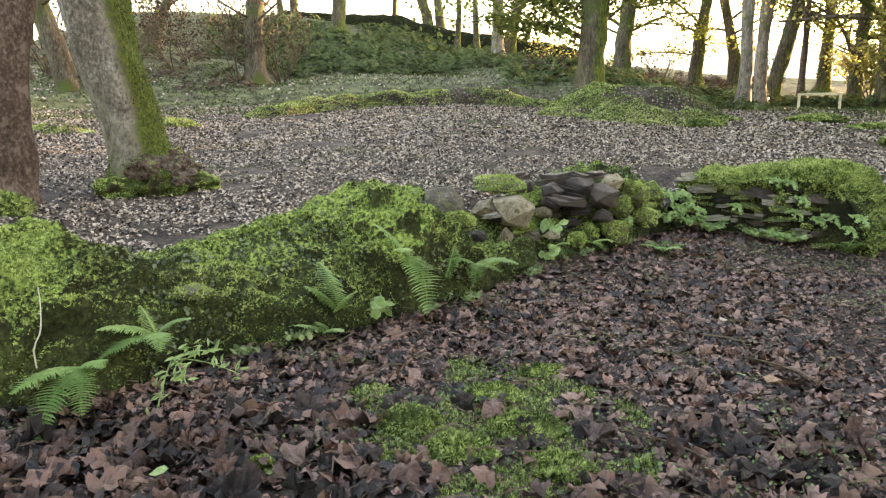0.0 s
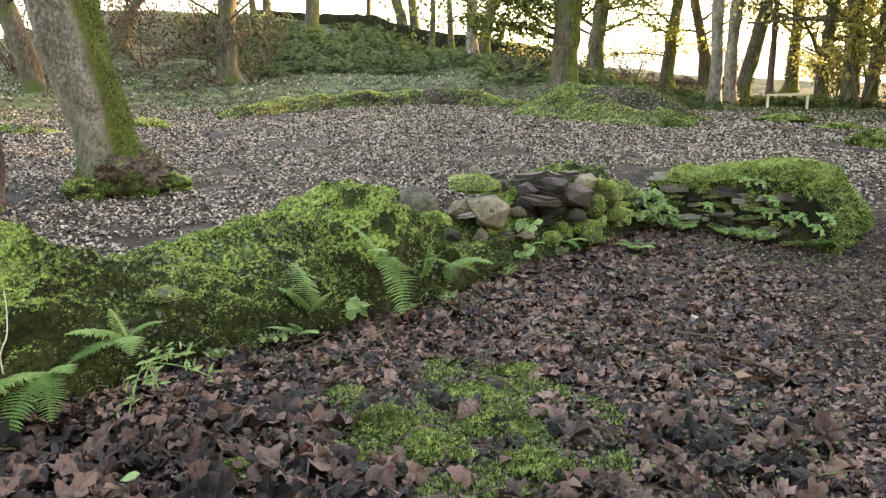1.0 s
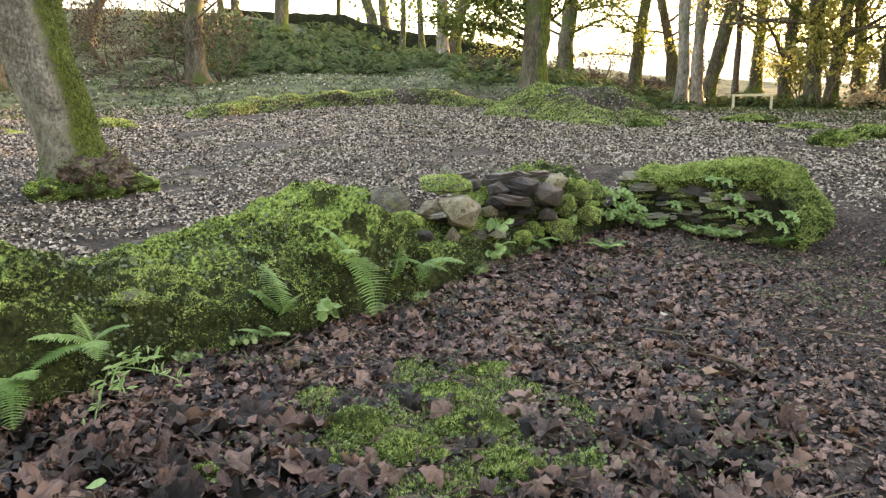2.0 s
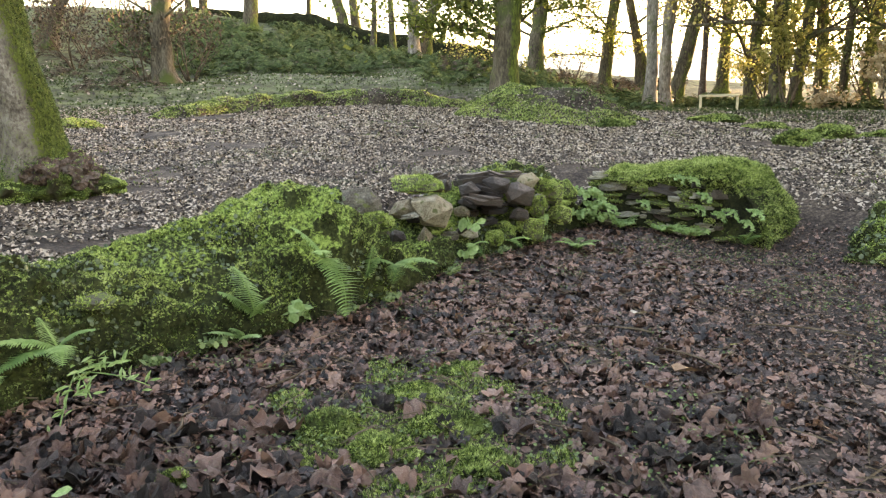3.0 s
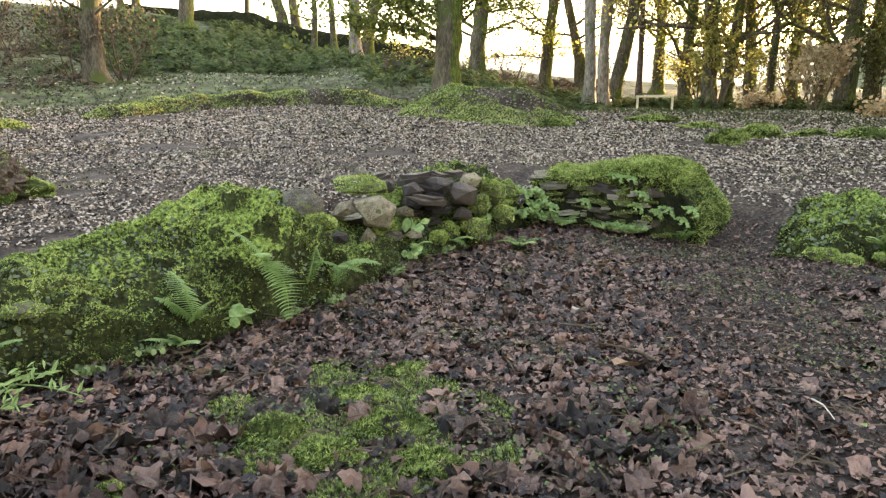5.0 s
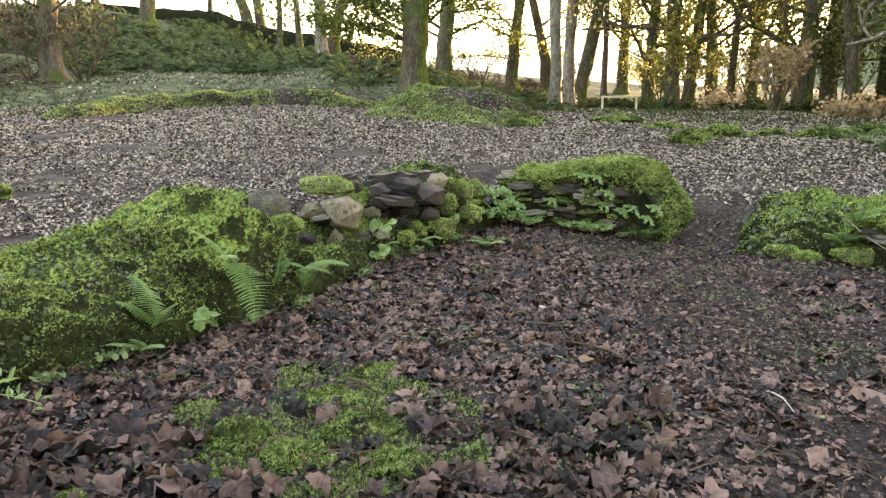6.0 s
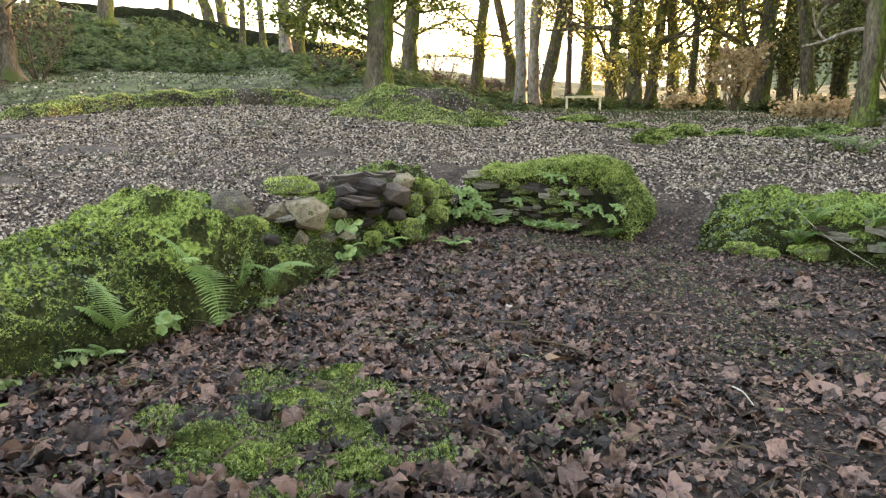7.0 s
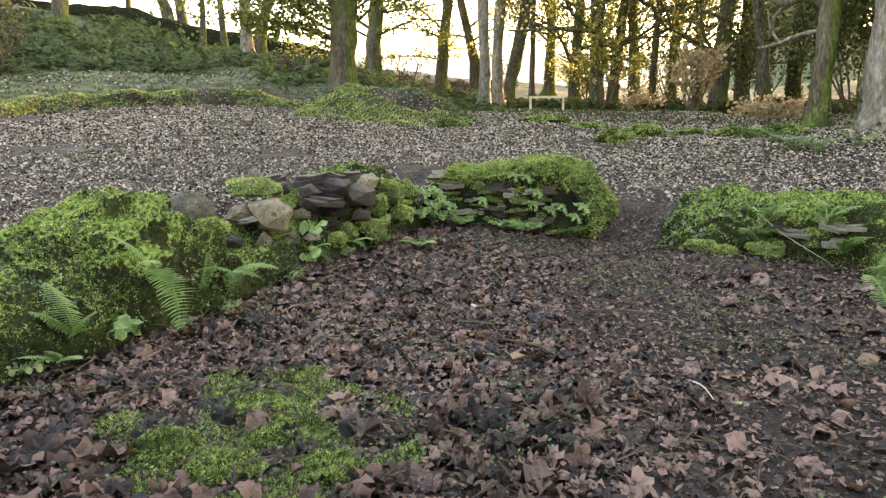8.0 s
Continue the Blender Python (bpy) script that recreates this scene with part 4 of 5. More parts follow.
bush(38.0, 31, 3.0, 1.6, IVY, 2400, "dark evergreen bush in the wood", 77)
bush(50.0, 22, 3.6, 1.8, IVY, 5000, "dark evergreen bush in the wood", 78)
# Thickets added past the view's edge to keep low sun off the floor.
for az, d, h in ((53.5, 21, 4.0), (56, 19, 4.0), (59, 20, 4.4), (62.5, 18.5, 4.4), (66, 19.5, 4.4), (70, 18, 4.4), (74, 19, 4.4)):
    bush(az, d, h, 2.0, IVY, 2600, "dark evergreen thicket added past the view's edge to block low sun", int(az * 10), leaf=0.3 if az > 57 else 0.13)
bush(30.5, 38, 2.0, 1.4, GOLD_CROWN, 900, "yellowing bush at the field's edge", 79)
bush(-26.5, 26.5, 2.4, 1.6, TWIG, 500, "bare brown twiggy shrub on the hillside", 80)
bush(-19.5, 33, 2.6, 1.8, DEAD_BRACKEN, 600, "yellowing twiggy shrub on the hillside", 81)
bush(-12.8, 28.5, 2.4, 1.4, TWIG, 500, "bare brown twiggy shrub round a trunk", 82)
bush(-16.0, 28.5, 1.8, 1.4, TWIG, 400, "bare brown twiggy shrub round a trunk", 83)
for i, (az, d, h) in enumerate(((-33, 36, 4.5), (-30, 40, 5), (-27.5, 38, 4.5), (-25, 42, 4.5), (-22.5, 40, 4), (-20, 43, 4), (-17.5, 41, 3.5), (-15.5, 44, 3), (-35, 30, 5.5), (-31.5, 33, 5.5), (-28.5, 34, 5.5), (-26, 37, 5), (-24, 33, 2.5), (-20.5, 31, 2.2), (-29, 31, 3))):
    bush(az, d, h, 1.8, DEAD_BRACKEN if i % 3 else BRACKEN, 1300, "brown twiggy thicket on the hillside", 300 + i, leaf=0.075)
bush(16.8, 33, 1.6, 1.0, TWIG, 60, "bare forked shrub at the field's edge", 84)
bush(8.5, 36, 1.6, 1.5, GOLD_CROWN, 350, "dry yellow shrub on the slope", 85)


# ---- rail ----
def rail_frame():
    x, y = at(28.1, 25.2)
    z = ground_z(x, y)
    base = thing("wooden_rail", (x, y, z), "low unpainted wooden rail on two posts", "rail")
    base.rotation_euler = (0, 0, radians(-28.1))
    for s in (-0.57, 0.57):
        bm = bmesh.new()
        bmesh.ops.create_cube(bm, size=1, matrix=pose(s, 0, 0.1) @ Matrix.Diagonal((0.08, 0.08, 0.58, 1)))
        bmesh.ops.bevel(bm, geom=list(bm.edges), offset=0.008, segments=1, affect="EDGES")
        part("post", bm, WOOD, base)
    bm = bmesh.new()
    bmesh.ops.create_cube(bm, size=1, matrix=pose(0, 0, 0.425) @ Matrix.Diagonal((1.26, 0.10, 0.07, 1)))
    bmesh.ops.bevel(bm, geom=list(bm.edges), offset=0.01, segments=1, affect="EDGES")
    part("rail", bm, WOOD, base)


rail_frame()


def low_bench():
    x, y = at(14.0, 23.5)
    base = thing("low_bench", (x, y, ground_z(x, y)), "small low wooden bench behind the mound", "bench")
    base.rotation_euler = (0, 0, radians(-14))
    bm = bmesh.new()
    bmesh.ops.create_cube(bm, size=1, matrix=pose(0, 0, 0.42) @ Matrix.Diagonal((0.75, 0.3, 0.06, 1)))
    bmesh.ops.bevel(bm, geom=list(bm.edges), offset=0.01, segments=1, affect="EDGES")
    part("seat", bm, TWIG, base)
    for side in (-0.28, 0.28):
        bm = bmesh.new()
        bmesh.ops.create_cube(bm, size=1, matrix=pose(side, 0, 0.15) @ Matrix.Diagonal((0.08, 0.24, 0.5, 1)))
        bmesh.ops.bevel(bm, geom=list(bm.edges), offset=0.008, segments=1, affect="EDGES")
        part("leg", bm, TWIG, base)


low_bench()



# ---- stones of the walls ----
def set_stone(parent, kind, x, y, z, w, h, roll, rng, depth=None):
    az = math.degrees(math.atan2(x, y))
    depth = depth or max(0.14, min(0.3, w * 0.8))
    return stone(parent, kind, rng.randint(0, 5), (x, y, z), (w, depth, h), (rng.uniform(-8, 8), roll, -az + rng.uniform(-12, 12) * (2.5 if kind == "slab" else 1)))


RUBBLE_BLOCKS = [
    ("grey", -0.04, 4.90, 0.53, 0.43, 0.27, 8), ("tan", 0.32, 5.30, 0.43, 0.24, 0.15, -4), ("wedge", 0.52, 5.24, 0.43, 0.32, 0.25, 20),
    ("tan", 0.47, 5.12, 0.23, 0.12, 0.19, -10), ("tan", 0.81, 5.58, 0.37, 0.14, 0.10, 6), ("chunk", 1.31, 5.75, 0.47, 0.29, 0.20, 24), ("chunk", 1.02, 5.86, 0.50, 0.30, 0.17, -10), ("chunk", 1.13, 5.78, 0.55, 0.26, 0.13, 18), ("chunk", 0.90, 5.72, 0.52, 0.2, 0.13, 8),
    ("tan", 1.42, 5.88, 0.56, 0.21, 0.17, -30), ("slate", 1.30, 5.65, 0.32, 0.17, 0.12, -4), ("slate", 0.70, 5.75, 0.55, 0.10, 0.12, 20),
    ("grey", 0.49, 5.88, 0.66, 0.14, 0.12, 10), ("grey", 0.84, 5.39, 0.23, 0.16, 0.10, 8)]
RUBBLE_SLABS = [
    ("slab", 0.98, 5.92, 0.60, 0.43, 0.10, -8), ("slab", 1.31, 5.96, 0.63, 0.26, 0.06, 2), ("slab", 0.99, 5.66, 0.45, 0.37, 0.08, 6),
    ("slab", 0.86, 5.58, 0.43, 0.17, 0.06, 22), ("slab", 1.08, 5.84, 0.52, 0.40, 0.13, -12), ("slab", 1.07, 5.74, 0.50, 0.27, 0.07, 14),
    ("slab", 0.65, 6.02, 0.62, 0.22, 0.07, -5), ("slab", 1.10, 5.70, 0.36, 0.24, 0.07, -3), ("slab", 1.35, 5.90, 0.49, 0.23, 0.07, 30),
    ("slate", 0.26, 5.02, 0.27, 0.13, 0.09, 6), ("slate", 0.12, 4.88, 0.32, 0.16, 0.09, -6), ("slab", 1.16, 5.90, 0.62, 0.24, 0.05, 16)]
RUBBLE_MOSSY = [
    ("mossy", 0.45, 5.45, 0.60, 0.42, 0.14, 4), ("mossy", 0.105, 4.62, 0.45, 0.22, 0.12, 10), ("mossy", 1.19, 5.69, 0.18, 0.19, 0.16, 5),
    ("mossy", 1.41, 5.74, 0.16, 0.24, 0.21, 5), ("mossy", 1.71, 6.18, 0.43, 0.23, 0.24, 0), ("mossy", 1.79, 6.16, 0.23, 0.23, 0.19, 0), ("mossy", 1.07, 5.52, 0.15, 0.14, 0.12, 0),
    ("mossy", 1.50, 5.86, 0.36, 0.18, 0.18, 0), ("mossy", 1.58, 6.0, 0.52, 0.22, 0.13, 0)]
rng = random.Random(8)
for row in RUBBLE_BLOCKS + RUBBLE_SLABS + RUBBLE_MOSSY:
    set_stone(wall_left, *row, rng)
for i in range(64):
    u = rng.uniform(0, 1)
    x, y = 0.3 + u * 1.5 + rng.uniform(-0.05, 0.1), 4.95 + u * 1.35 + rng.uniform(-0.05, 0.15)
    set_stone(wall_left, rng.choice(("slab", "slab", "slab_grey", "slate", "mossy")), x + 0.03, y + 0.12, rng.uniform(0.12, 0.42), rng.uniform(0.07, 0.2), rng.uniform(0.025, 0.07), rng.uniform(-25, 25), rng)
set_stone(wall_left, "slab_mossy", -1.17, 3.22, 0.34, 0.22, 0.04, 4, rng)
set_stone(wall_left, "mossy", 1.95, 6.6, 0.38, 0.3, 0.26, 0, rng)


def along(path, s):
    pts = [Vector(p) for p in path]
    for a, b in zip(pts, pts[1:]):
        if s <= (b - a).length:
            t = (b - a).normalized()
            return a + t * s, t
        s -= (b - a).length
    return pts[-1], (pts[-1] - pts[-2]).normalized()


def coursed_face(parent, path, start, end, low, high, seed, skip=0.12):
    """Flat slabs laid in uneven courses on a wall's inner face."""
    rng = random.Random(seed)
    z = low
    while z < high:
        step = rng.uniform(0.045, 0.065)
        s = start + rng.uniform(0, 0.15)
        while s < end:
            w = rng.choice((rng.uniform(0.06, 0.16), rng.uniform(0.14, 0.38)))
            h = step * rng.uniform(0.5, 1.5)
            q, t = along(path, s + w / 2)
            if rng.random() > skip:
                n = Vector((-t.y, t.x))
                o = 0.11 + rng.uniform(-0.05, 0.03)
                turn = math.degrees(math.atan2(t.y, t.x)) + rng.uniform(-12, 12)
                stone(parent, rng.choice(("slab", "slab_grey", "slab_mossy", "slab_mossy", "slab_grey")), rng.randint(0, 5), (q.x + n.x * o, q.y + n.y * o, z + h / 2 + rng.uniform(-0.022, 0.022)),
                      (w, 0.24, h), (rng.uniform(-10, 10), rng.uniform(-11, 11), turn))
            s += w * rng.uniform(0.85, 1.15)
        z += step


coursed_face(wall_back, BACK_PATH, 0.05, 1.5, 0.02, 0.50, 3, skip=0.2)
coursed_face(wall_right, RIGHT_PATH, 0.75, 1.35, 0.03, 0.30, 4, skip=0.45)
for x, y, z, w, h in ((3.93, 4.66, 0.05, 0.26, 0.12), (4.25, 4.30, 0.06, 0.3, 0.14), (4.05, 4.5, 0.03, 0.2, 0.1)):
    set_stone(wall_right, "mossy", x, y, z, w, h, 0, rng)


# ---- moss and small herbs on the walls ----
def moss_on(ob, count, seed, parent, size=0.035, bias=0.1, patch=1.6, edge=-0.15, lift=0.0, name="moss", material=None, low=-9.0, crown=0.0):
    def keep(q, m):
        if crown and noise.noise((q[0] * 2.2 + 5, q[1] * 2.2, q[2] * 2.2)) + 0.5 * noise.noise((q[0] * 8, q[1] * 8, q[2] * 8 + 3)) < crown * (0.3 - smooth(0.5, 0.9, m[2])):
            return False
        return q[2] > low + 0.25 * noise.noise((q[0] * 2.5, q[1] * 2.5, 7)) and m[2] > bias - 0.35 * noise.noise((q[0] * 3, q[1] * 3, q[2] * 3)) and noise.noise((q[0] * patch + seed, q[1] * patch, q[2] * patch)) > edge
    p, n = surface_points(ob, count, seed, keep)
    r = np.random.default_rng(seed)
    return tagged(strewn(name, TUFTS, p, n, r.uniform(0.5, 1.3, len(p)) * size, material or MOSS_TUFT, seed, tilt=0.5, parent=parent, lift=lift), "soft green moss", kind="stuff")


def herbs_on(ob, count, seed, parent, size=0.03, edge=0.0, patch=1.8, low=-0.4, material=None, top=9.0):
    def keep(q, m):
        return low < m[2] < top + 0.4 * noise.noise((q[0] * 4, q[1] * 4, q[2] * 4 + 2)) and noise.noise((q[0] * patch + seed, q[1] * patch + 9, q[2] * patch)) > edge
    p, n = surface_points(ob, count, seed, keep)
    r = np.random.default_rng(seed)
    return tagged(strewn("herb_cover", SMALL if material else ROUND, p, n, r.uniform(0.5, 1.4, len(p)) * size * (1.5 if material else 1), material or HERB, seed, tilt=0.7, parent=parent, lift=0.02), "small dark green creeping leaves", kind="stuff")


# Moss bright on tops, dark on flanks: sky light put into its colour.
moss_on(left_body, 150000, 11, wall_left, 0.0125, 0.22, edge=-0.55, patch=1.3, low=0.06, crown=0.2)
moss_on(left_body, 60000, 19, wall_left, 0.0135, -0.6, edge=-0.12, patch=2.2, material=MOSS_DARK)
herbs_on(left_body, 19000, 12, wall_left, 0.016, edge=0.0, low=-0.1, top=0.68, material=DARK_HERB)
herbs_on(left_body, 5000, 18, wall_left, 0.016, edge=0.1, low=-0.5, patch=3)
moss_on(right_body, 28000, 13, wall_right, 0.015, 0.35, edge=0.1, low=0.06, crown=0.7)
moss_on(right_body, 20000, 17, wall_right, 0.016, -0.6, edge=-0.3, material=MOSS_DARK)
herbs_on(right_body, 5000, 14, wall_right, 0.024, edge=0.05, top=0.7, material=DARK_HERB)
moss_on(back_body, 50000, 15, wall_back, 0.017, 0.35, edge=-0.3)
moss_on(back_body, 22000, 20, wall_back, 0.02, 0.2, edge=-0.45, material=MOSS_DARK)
# long moss and grass over the wall's rim
p, n = surface_points(back_body, 12000, 16, keep=lambda q, m: q[2] > 0.44 or side_left(q[0], q[1]) < -1.75)
r = np.random.default_rng(16)
lit = r.random(len(p)) < 0.7
for sel, material, sd in ((lit, MOSS_TUFT, 16), (~lit, MOSS_DARK, 26)):
    tagged(strewn("moss_fringe", [tuft(i + 20, 7, 1.3, 0.45) for i in range(4)], p[sel], n[sel] * 0.6 + np.array((-0.35, -0.3, -0.15)), r.uniform(0.5, 1.2, sel.sum()) * 0.034, material, sd, tilt=0.5, parent=wall_back), "shaggy moss and grass fringe", kind="stuff")
stone_tops = [o for o in scene.objects if o.parent in (wall_left, wall_back, wall_right) and o.name.startswith("stone") and (o.data in STONES["mossy"] or o.data in STONES["slab_mossy"])]
for i, o in enumerate(stone_tops):
    p, n = surface_points(o, 1900 if o.data in STONES["mossy"] else 400, i, keep=lambda q, m: m[2] > 0.0 or noise.noise((q[0] * 5 + i, q[1] * 5, q[2] * 5)) > 0.1)
    if len(p) < 5:
        continue
    m = np.array(o.matrix_basis)
    p = p @ m[:3, :3].T + m[:3, 3]
    n = n @ np.linalg.inv(m[:3, :3])
    n /= np.linalg.norm(n, axis=1)[:, None]
    r = np.random.default_rng(i)
    tagged(strewn("moss", TUFTS, p, n, r.uniform(0.5, 1.3, len(p)) * 0.014, MOSS_TUFT, i, tilt=0.5, parent=o.parent), "cushion of moss on a stone", kind="stuff")
for b, count, sd in ((MOUND, 10000, 51), (BANK_A, 9000, 52), (BANK_B, 3000, 53), (BANK_C, 3000, 54)):
    moss_on(b, count * 2, sd, b, 0.04, 0.45, patch=0.7, edge=-0.02 if b is MOUND else -0.25)
    moss_on(b, count, sd + 40, b, 0.045, 0.3, patch=0.9, edge=0.0, material=MOSS_DARK)
    herbs_on(b, count // 5, sd + 5, b, 0.05, edge=0.05, patch=0.8)
    p, n = surface_points(b, count // 2, sd + 9)
    r = np.random.default_rng(sd)
    tagged(strewn("litter", SCRAPS[:6], p, n, r.uniform(0.02, 0.065, len(p)), CRUMBS, sd, tilt=0.4, parent=b, lift=0.012), "fallen leaf crumbs", kind="stuff")


def moss_clump(az, d, w, h, seed):
    x, y = at(az, d)
    bm = bmesh.new()
    bmesh.ops.create_icosphere(bm, subdivisions=3, radius=1)
    for v in bm.verts:
        q = v.co.copy()
        v.co = Vector((q.x * w / 2, q.y * w / 2.6, q.z * h)) * (1 + 0.5 * noise.noise(q * 1.6 + Vector((seed, 0, 0))))
    me = bpy.data.meshes.new("moss_clump")
    bm.to_mesh(me)
    bm.free()
    me.materials.append(MOSS)
    ob = tagged(new("moss_clump", me), "hummock of bright green moss on the leaf litter", "moss", "moss hummocks")
    ob.location = (x, y, ground_z(x, y))
    moss_on(ob, 2600, seed, ob, 0.035 if d > 5 else 0.011, -0.2, edge=-0.1)
    moss_on(ob, 1600, seed + 50, ob, 0.04 if d > 5 else 0.013, -0.2, edge=-0.6, material=MOSS_DARK)
    return ob


for i, (az, d, w, h) in enumerate(((-15.6, 2.23, 0.13, 0.05), (-3.0, 2.49, 0.26, 0.07), (1.5, 2.32, 0.28, 0.05), (6.5, 2.5, 0.3, 0.045), (4.0, 2.78, 0.26, 0.04), (10.0, 2.22, 0.22, 0.045), (8.5, 3.05, 0.2, 0.04), (33.2, 12.4, 0.6, 0.2), (35.6, 14.2, 0.9, 0.22), (34.0, 13.2, 0.5, 0.12),
                                   (42.6, 14.5, 1.1, 0.16), (39.0, 15.0, 0.8, 0.1), (45.5, 15.5, 1.0, 0.15), (28.0, 17.5, 1.2, 0.14), (20.5, 15.5, 0.8, 0.15), (-33, 6.6, 0.7, 0.16), (31.5, 16.5, 1.0, 0.1))):
    moss_clump(az, d, w, h, 100 + i)

# moss up the flanks and feet of the near trees
for base, right_share, top, count in ((BIG_LEFT, 0.5, 3.4, 46000),):
    trunk = [o for o in base.children if o.name.startswith("trunk")][0]
    rv = Vector((math.cos(radians(-24)), -math.sin(radians(-24)), 0))
    p, n = surface_points(trunk, count, 7, keep=lambda q, m: (m[0] * rv.x + m[1] * rv.y > right_share + 0.35 * noise.noise((q[0] * 3, q[1] * 3, q[2] * 1.5)) and q[2] < top) or q[2] < 0.36 + 0.25 * noise.noise((q[0] * 4, q[1] * 4, 0)))
    r = np.random.default_rng(3)
    tagged(strewn("moss", TUFTS, p, n, r.uniform(0.5, 1.2, len(p)) * 0.016, MOSS_DARK, 4, tilt=0.5, parent=base), "green moss on the bark", kind="stuff")
    for j, (a, rad, w, h, up, mossy) in enumerate(((-42, 0.46, 0.25, 0.17, 0.12, False), (-24, 0.40, 0.2, 0.15, 0.22, False), (-62, 0.40, 0.17, 0.13, 0.2, False), (-25, 0.64, 0.2, 0.11, 0.03, True), (-60, 0.46, 0.24, 0.16, 0.04, True), (-110, 0.36, 0.2, 0.12, 0.02, True))):
        bm = bmesh.new()
        bmesh.ops.create_icosphere(bm, subdivisions=4, radius=1)
        for v in bm.verts:
            q = v.co.copy()
            k = 1 + 0.55 * noise.noise(q * 1.8 + Vector((j * 5, 0, 0)))
            if not mossy:
                k += 0.5 * abs(noise.noise(q * 4 + Vector((j * 3, 7, 0)))) - 0.3 * abs(noise.noise(q * 9))
            v.co = Vector((q.x * w, q.y * 0.2, q.z * h)) * k
        ob = part("root_burr", bm, MOSS if mossy else BROWN_BARK, base, "" if mossy else "knobbly brown burr with dark hollows")
        heading = radians(a) + radians(24)
        ob.location = (rad * math.cos(heading), rad * math.sin(heading), up)
        p, n = surface_points(ob, 4500, j, keep=lambda q, m: m[2] > (-0.1 if mossy else 0.75) and noise.noise((q[0] * 9, q[1] * 9, q[2] * 9)) > -0.25)
        r = np.random.default_rng(j)
        mo = strewn("moss", TUFTS, p, n, r.uniform(0.5, 1.2, len(p)) * 0.016, MOSS_TUFT if j % 2 else MOSS_DARK, j, parent=ob)
        mo["kind"] = "stuff"


# ---- fallen leaves ----
PATCH = (0.22, 2.48)


def in_patch(x, y):
    return math.hypot((x - PATCH[0]) / 0.62, (y - PATCH[1]) / 0.62) + 0.45 * noise.noise((x * 3, y * 3, 1)) < 0.9


litter = thing("leaf_litter", (0, 0, 0), "thick layer of wet brown fallen sycamore leaves", "leaves")
LEAF_MESHES = []
for i, (v, f) in enumerate(LOBED):
    me = bpy.data.meshes.new("leaf")
    me.from_pydata(v, [], f)
    me.materials.append(LEAF)
    me.polygons.foreach_set("use_smooth", np.ones(len(me.polygons), dtype=bool))
    LEAF_MESHES.append(me)
rr = np.random.default_rng(77)
p, n = ground_spots(900, 71, -36, 32, 1.75, 2.75, keep=lambda x, y: inside(x, y) and (not in_patch(x, y) or rr.random() < 0.14) and rr.random() > 0.9 * on_path(x, y))
p, n = p[:300], n[:300]
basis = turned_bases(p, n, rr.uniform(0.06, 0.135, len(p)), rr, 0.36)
for k in range(len(p)):
    ob = new("leaf", LEAF_MESHES[k % len(LEAF_MESHES)])
    ob.parent = litter
    m = Matrix(basis[k].tolist()).to_4x4()
    m.translation = Vector(p[k]) + Vector((0, 0, 0.02 + 0.025 * rr.random()))
    ob.matrix_basis = m

rr = np.random.default_rng(78)
p, n = ground_spots(10500, 72, -42, 62, 1.5, 7.4, keep=lambda x, y: inside(x, y) and (not in_patch(x, y) or rr.random() < 0.12) and rr.random() > 0.84 * on_path(x, y))
size = rr.uniform(0.034, 0.098, len(p)) * np.array([1 - 0.6 * on_path(q[0], q[1]) for q in p])
near = np.hypot(p[:, 0], p[:, 1]) < 4.2
for sel, shapes, sd in ((near, LOBED, 5), (~near, LOBED_FAR, 6)):
    tagged(strewn("litter", shapes, p[sel], n[sel], size[sel], LITTER, sd, tilt=0.42, parent=litter, lift=0.012, flat=False), "brown curled leaves", kind="stuff")
p, n = ground_spots(52000, 76, -42, 62, 1.4, 7.5, keep=lambda x, y: inside(x, y) and not (in_patch(x, y) and noise.noise((x * 4, y * 4, 4)) > -0.12) and noise.noise((x * 31, y * 31, 3)) > -0.6 + 0.4 * on_path(x, y))
rr = np.random.default_rng(176)
tagged(strewn("litter", SCRAPS, p, n, rr.uniform(0.018, 0.064, len(p)) * np.array([1 - 0.25 * on_path(q[0], q[1]) for q in p]), LITTER, 15, tilt=0.45, parent=litter, lift=0.016), "torn pieces of brown leaf", kind="stuff")
p, n = ground_spots(60000, 73, -42, 62, 1.3, 7.6, keep=lambda x, y: inside(x, y))
rr = np.random.default_rng(79)
tagged(strewn("crumbs", SMALL, p, n, rr.uniform(0.007, 0.026, len(p)), LITTER, 6, tilt=0.5, parent=litter, lift=0.004), "broken leaf crumbs", kind="stuff")
far_litter = thing("leaf_litter", (0, 0, 0), "trodden fine leaf litter over open woodland floor", "leaves")
rr = np.random.default_rng(80)
p, n = ground_spots(230000, 74, -40, 60, 3.6, 23, keep=lambda x, y: max(side_left(x, y), side_back(x, y)) > 0.25 + 0.5 * smooth(2.0, 2.6, side_back(x, y) * -0.2 + x * 0.7) * smooth(5.2, 4.6, x) and noise.noise((x * 0.7, y * 0.7, 6)) + 0.5 * noise.noise((x * 3.5, y * 3.5, 9)) > -0.45, even=False)
size = rr.uniform(0.024, 0.078, len(p)) * np.clip(np.hypot(p[:, 0], p[:, 1]) / 12, 0.7, 1.3)
tagged(strewn("litter", SCRAPS[:6], p, n, size, CRUMBS, 8, tilt=0.4, parent=far_litter, lift=0.015), "grey-brown leaf crumbs", kind="stuff")

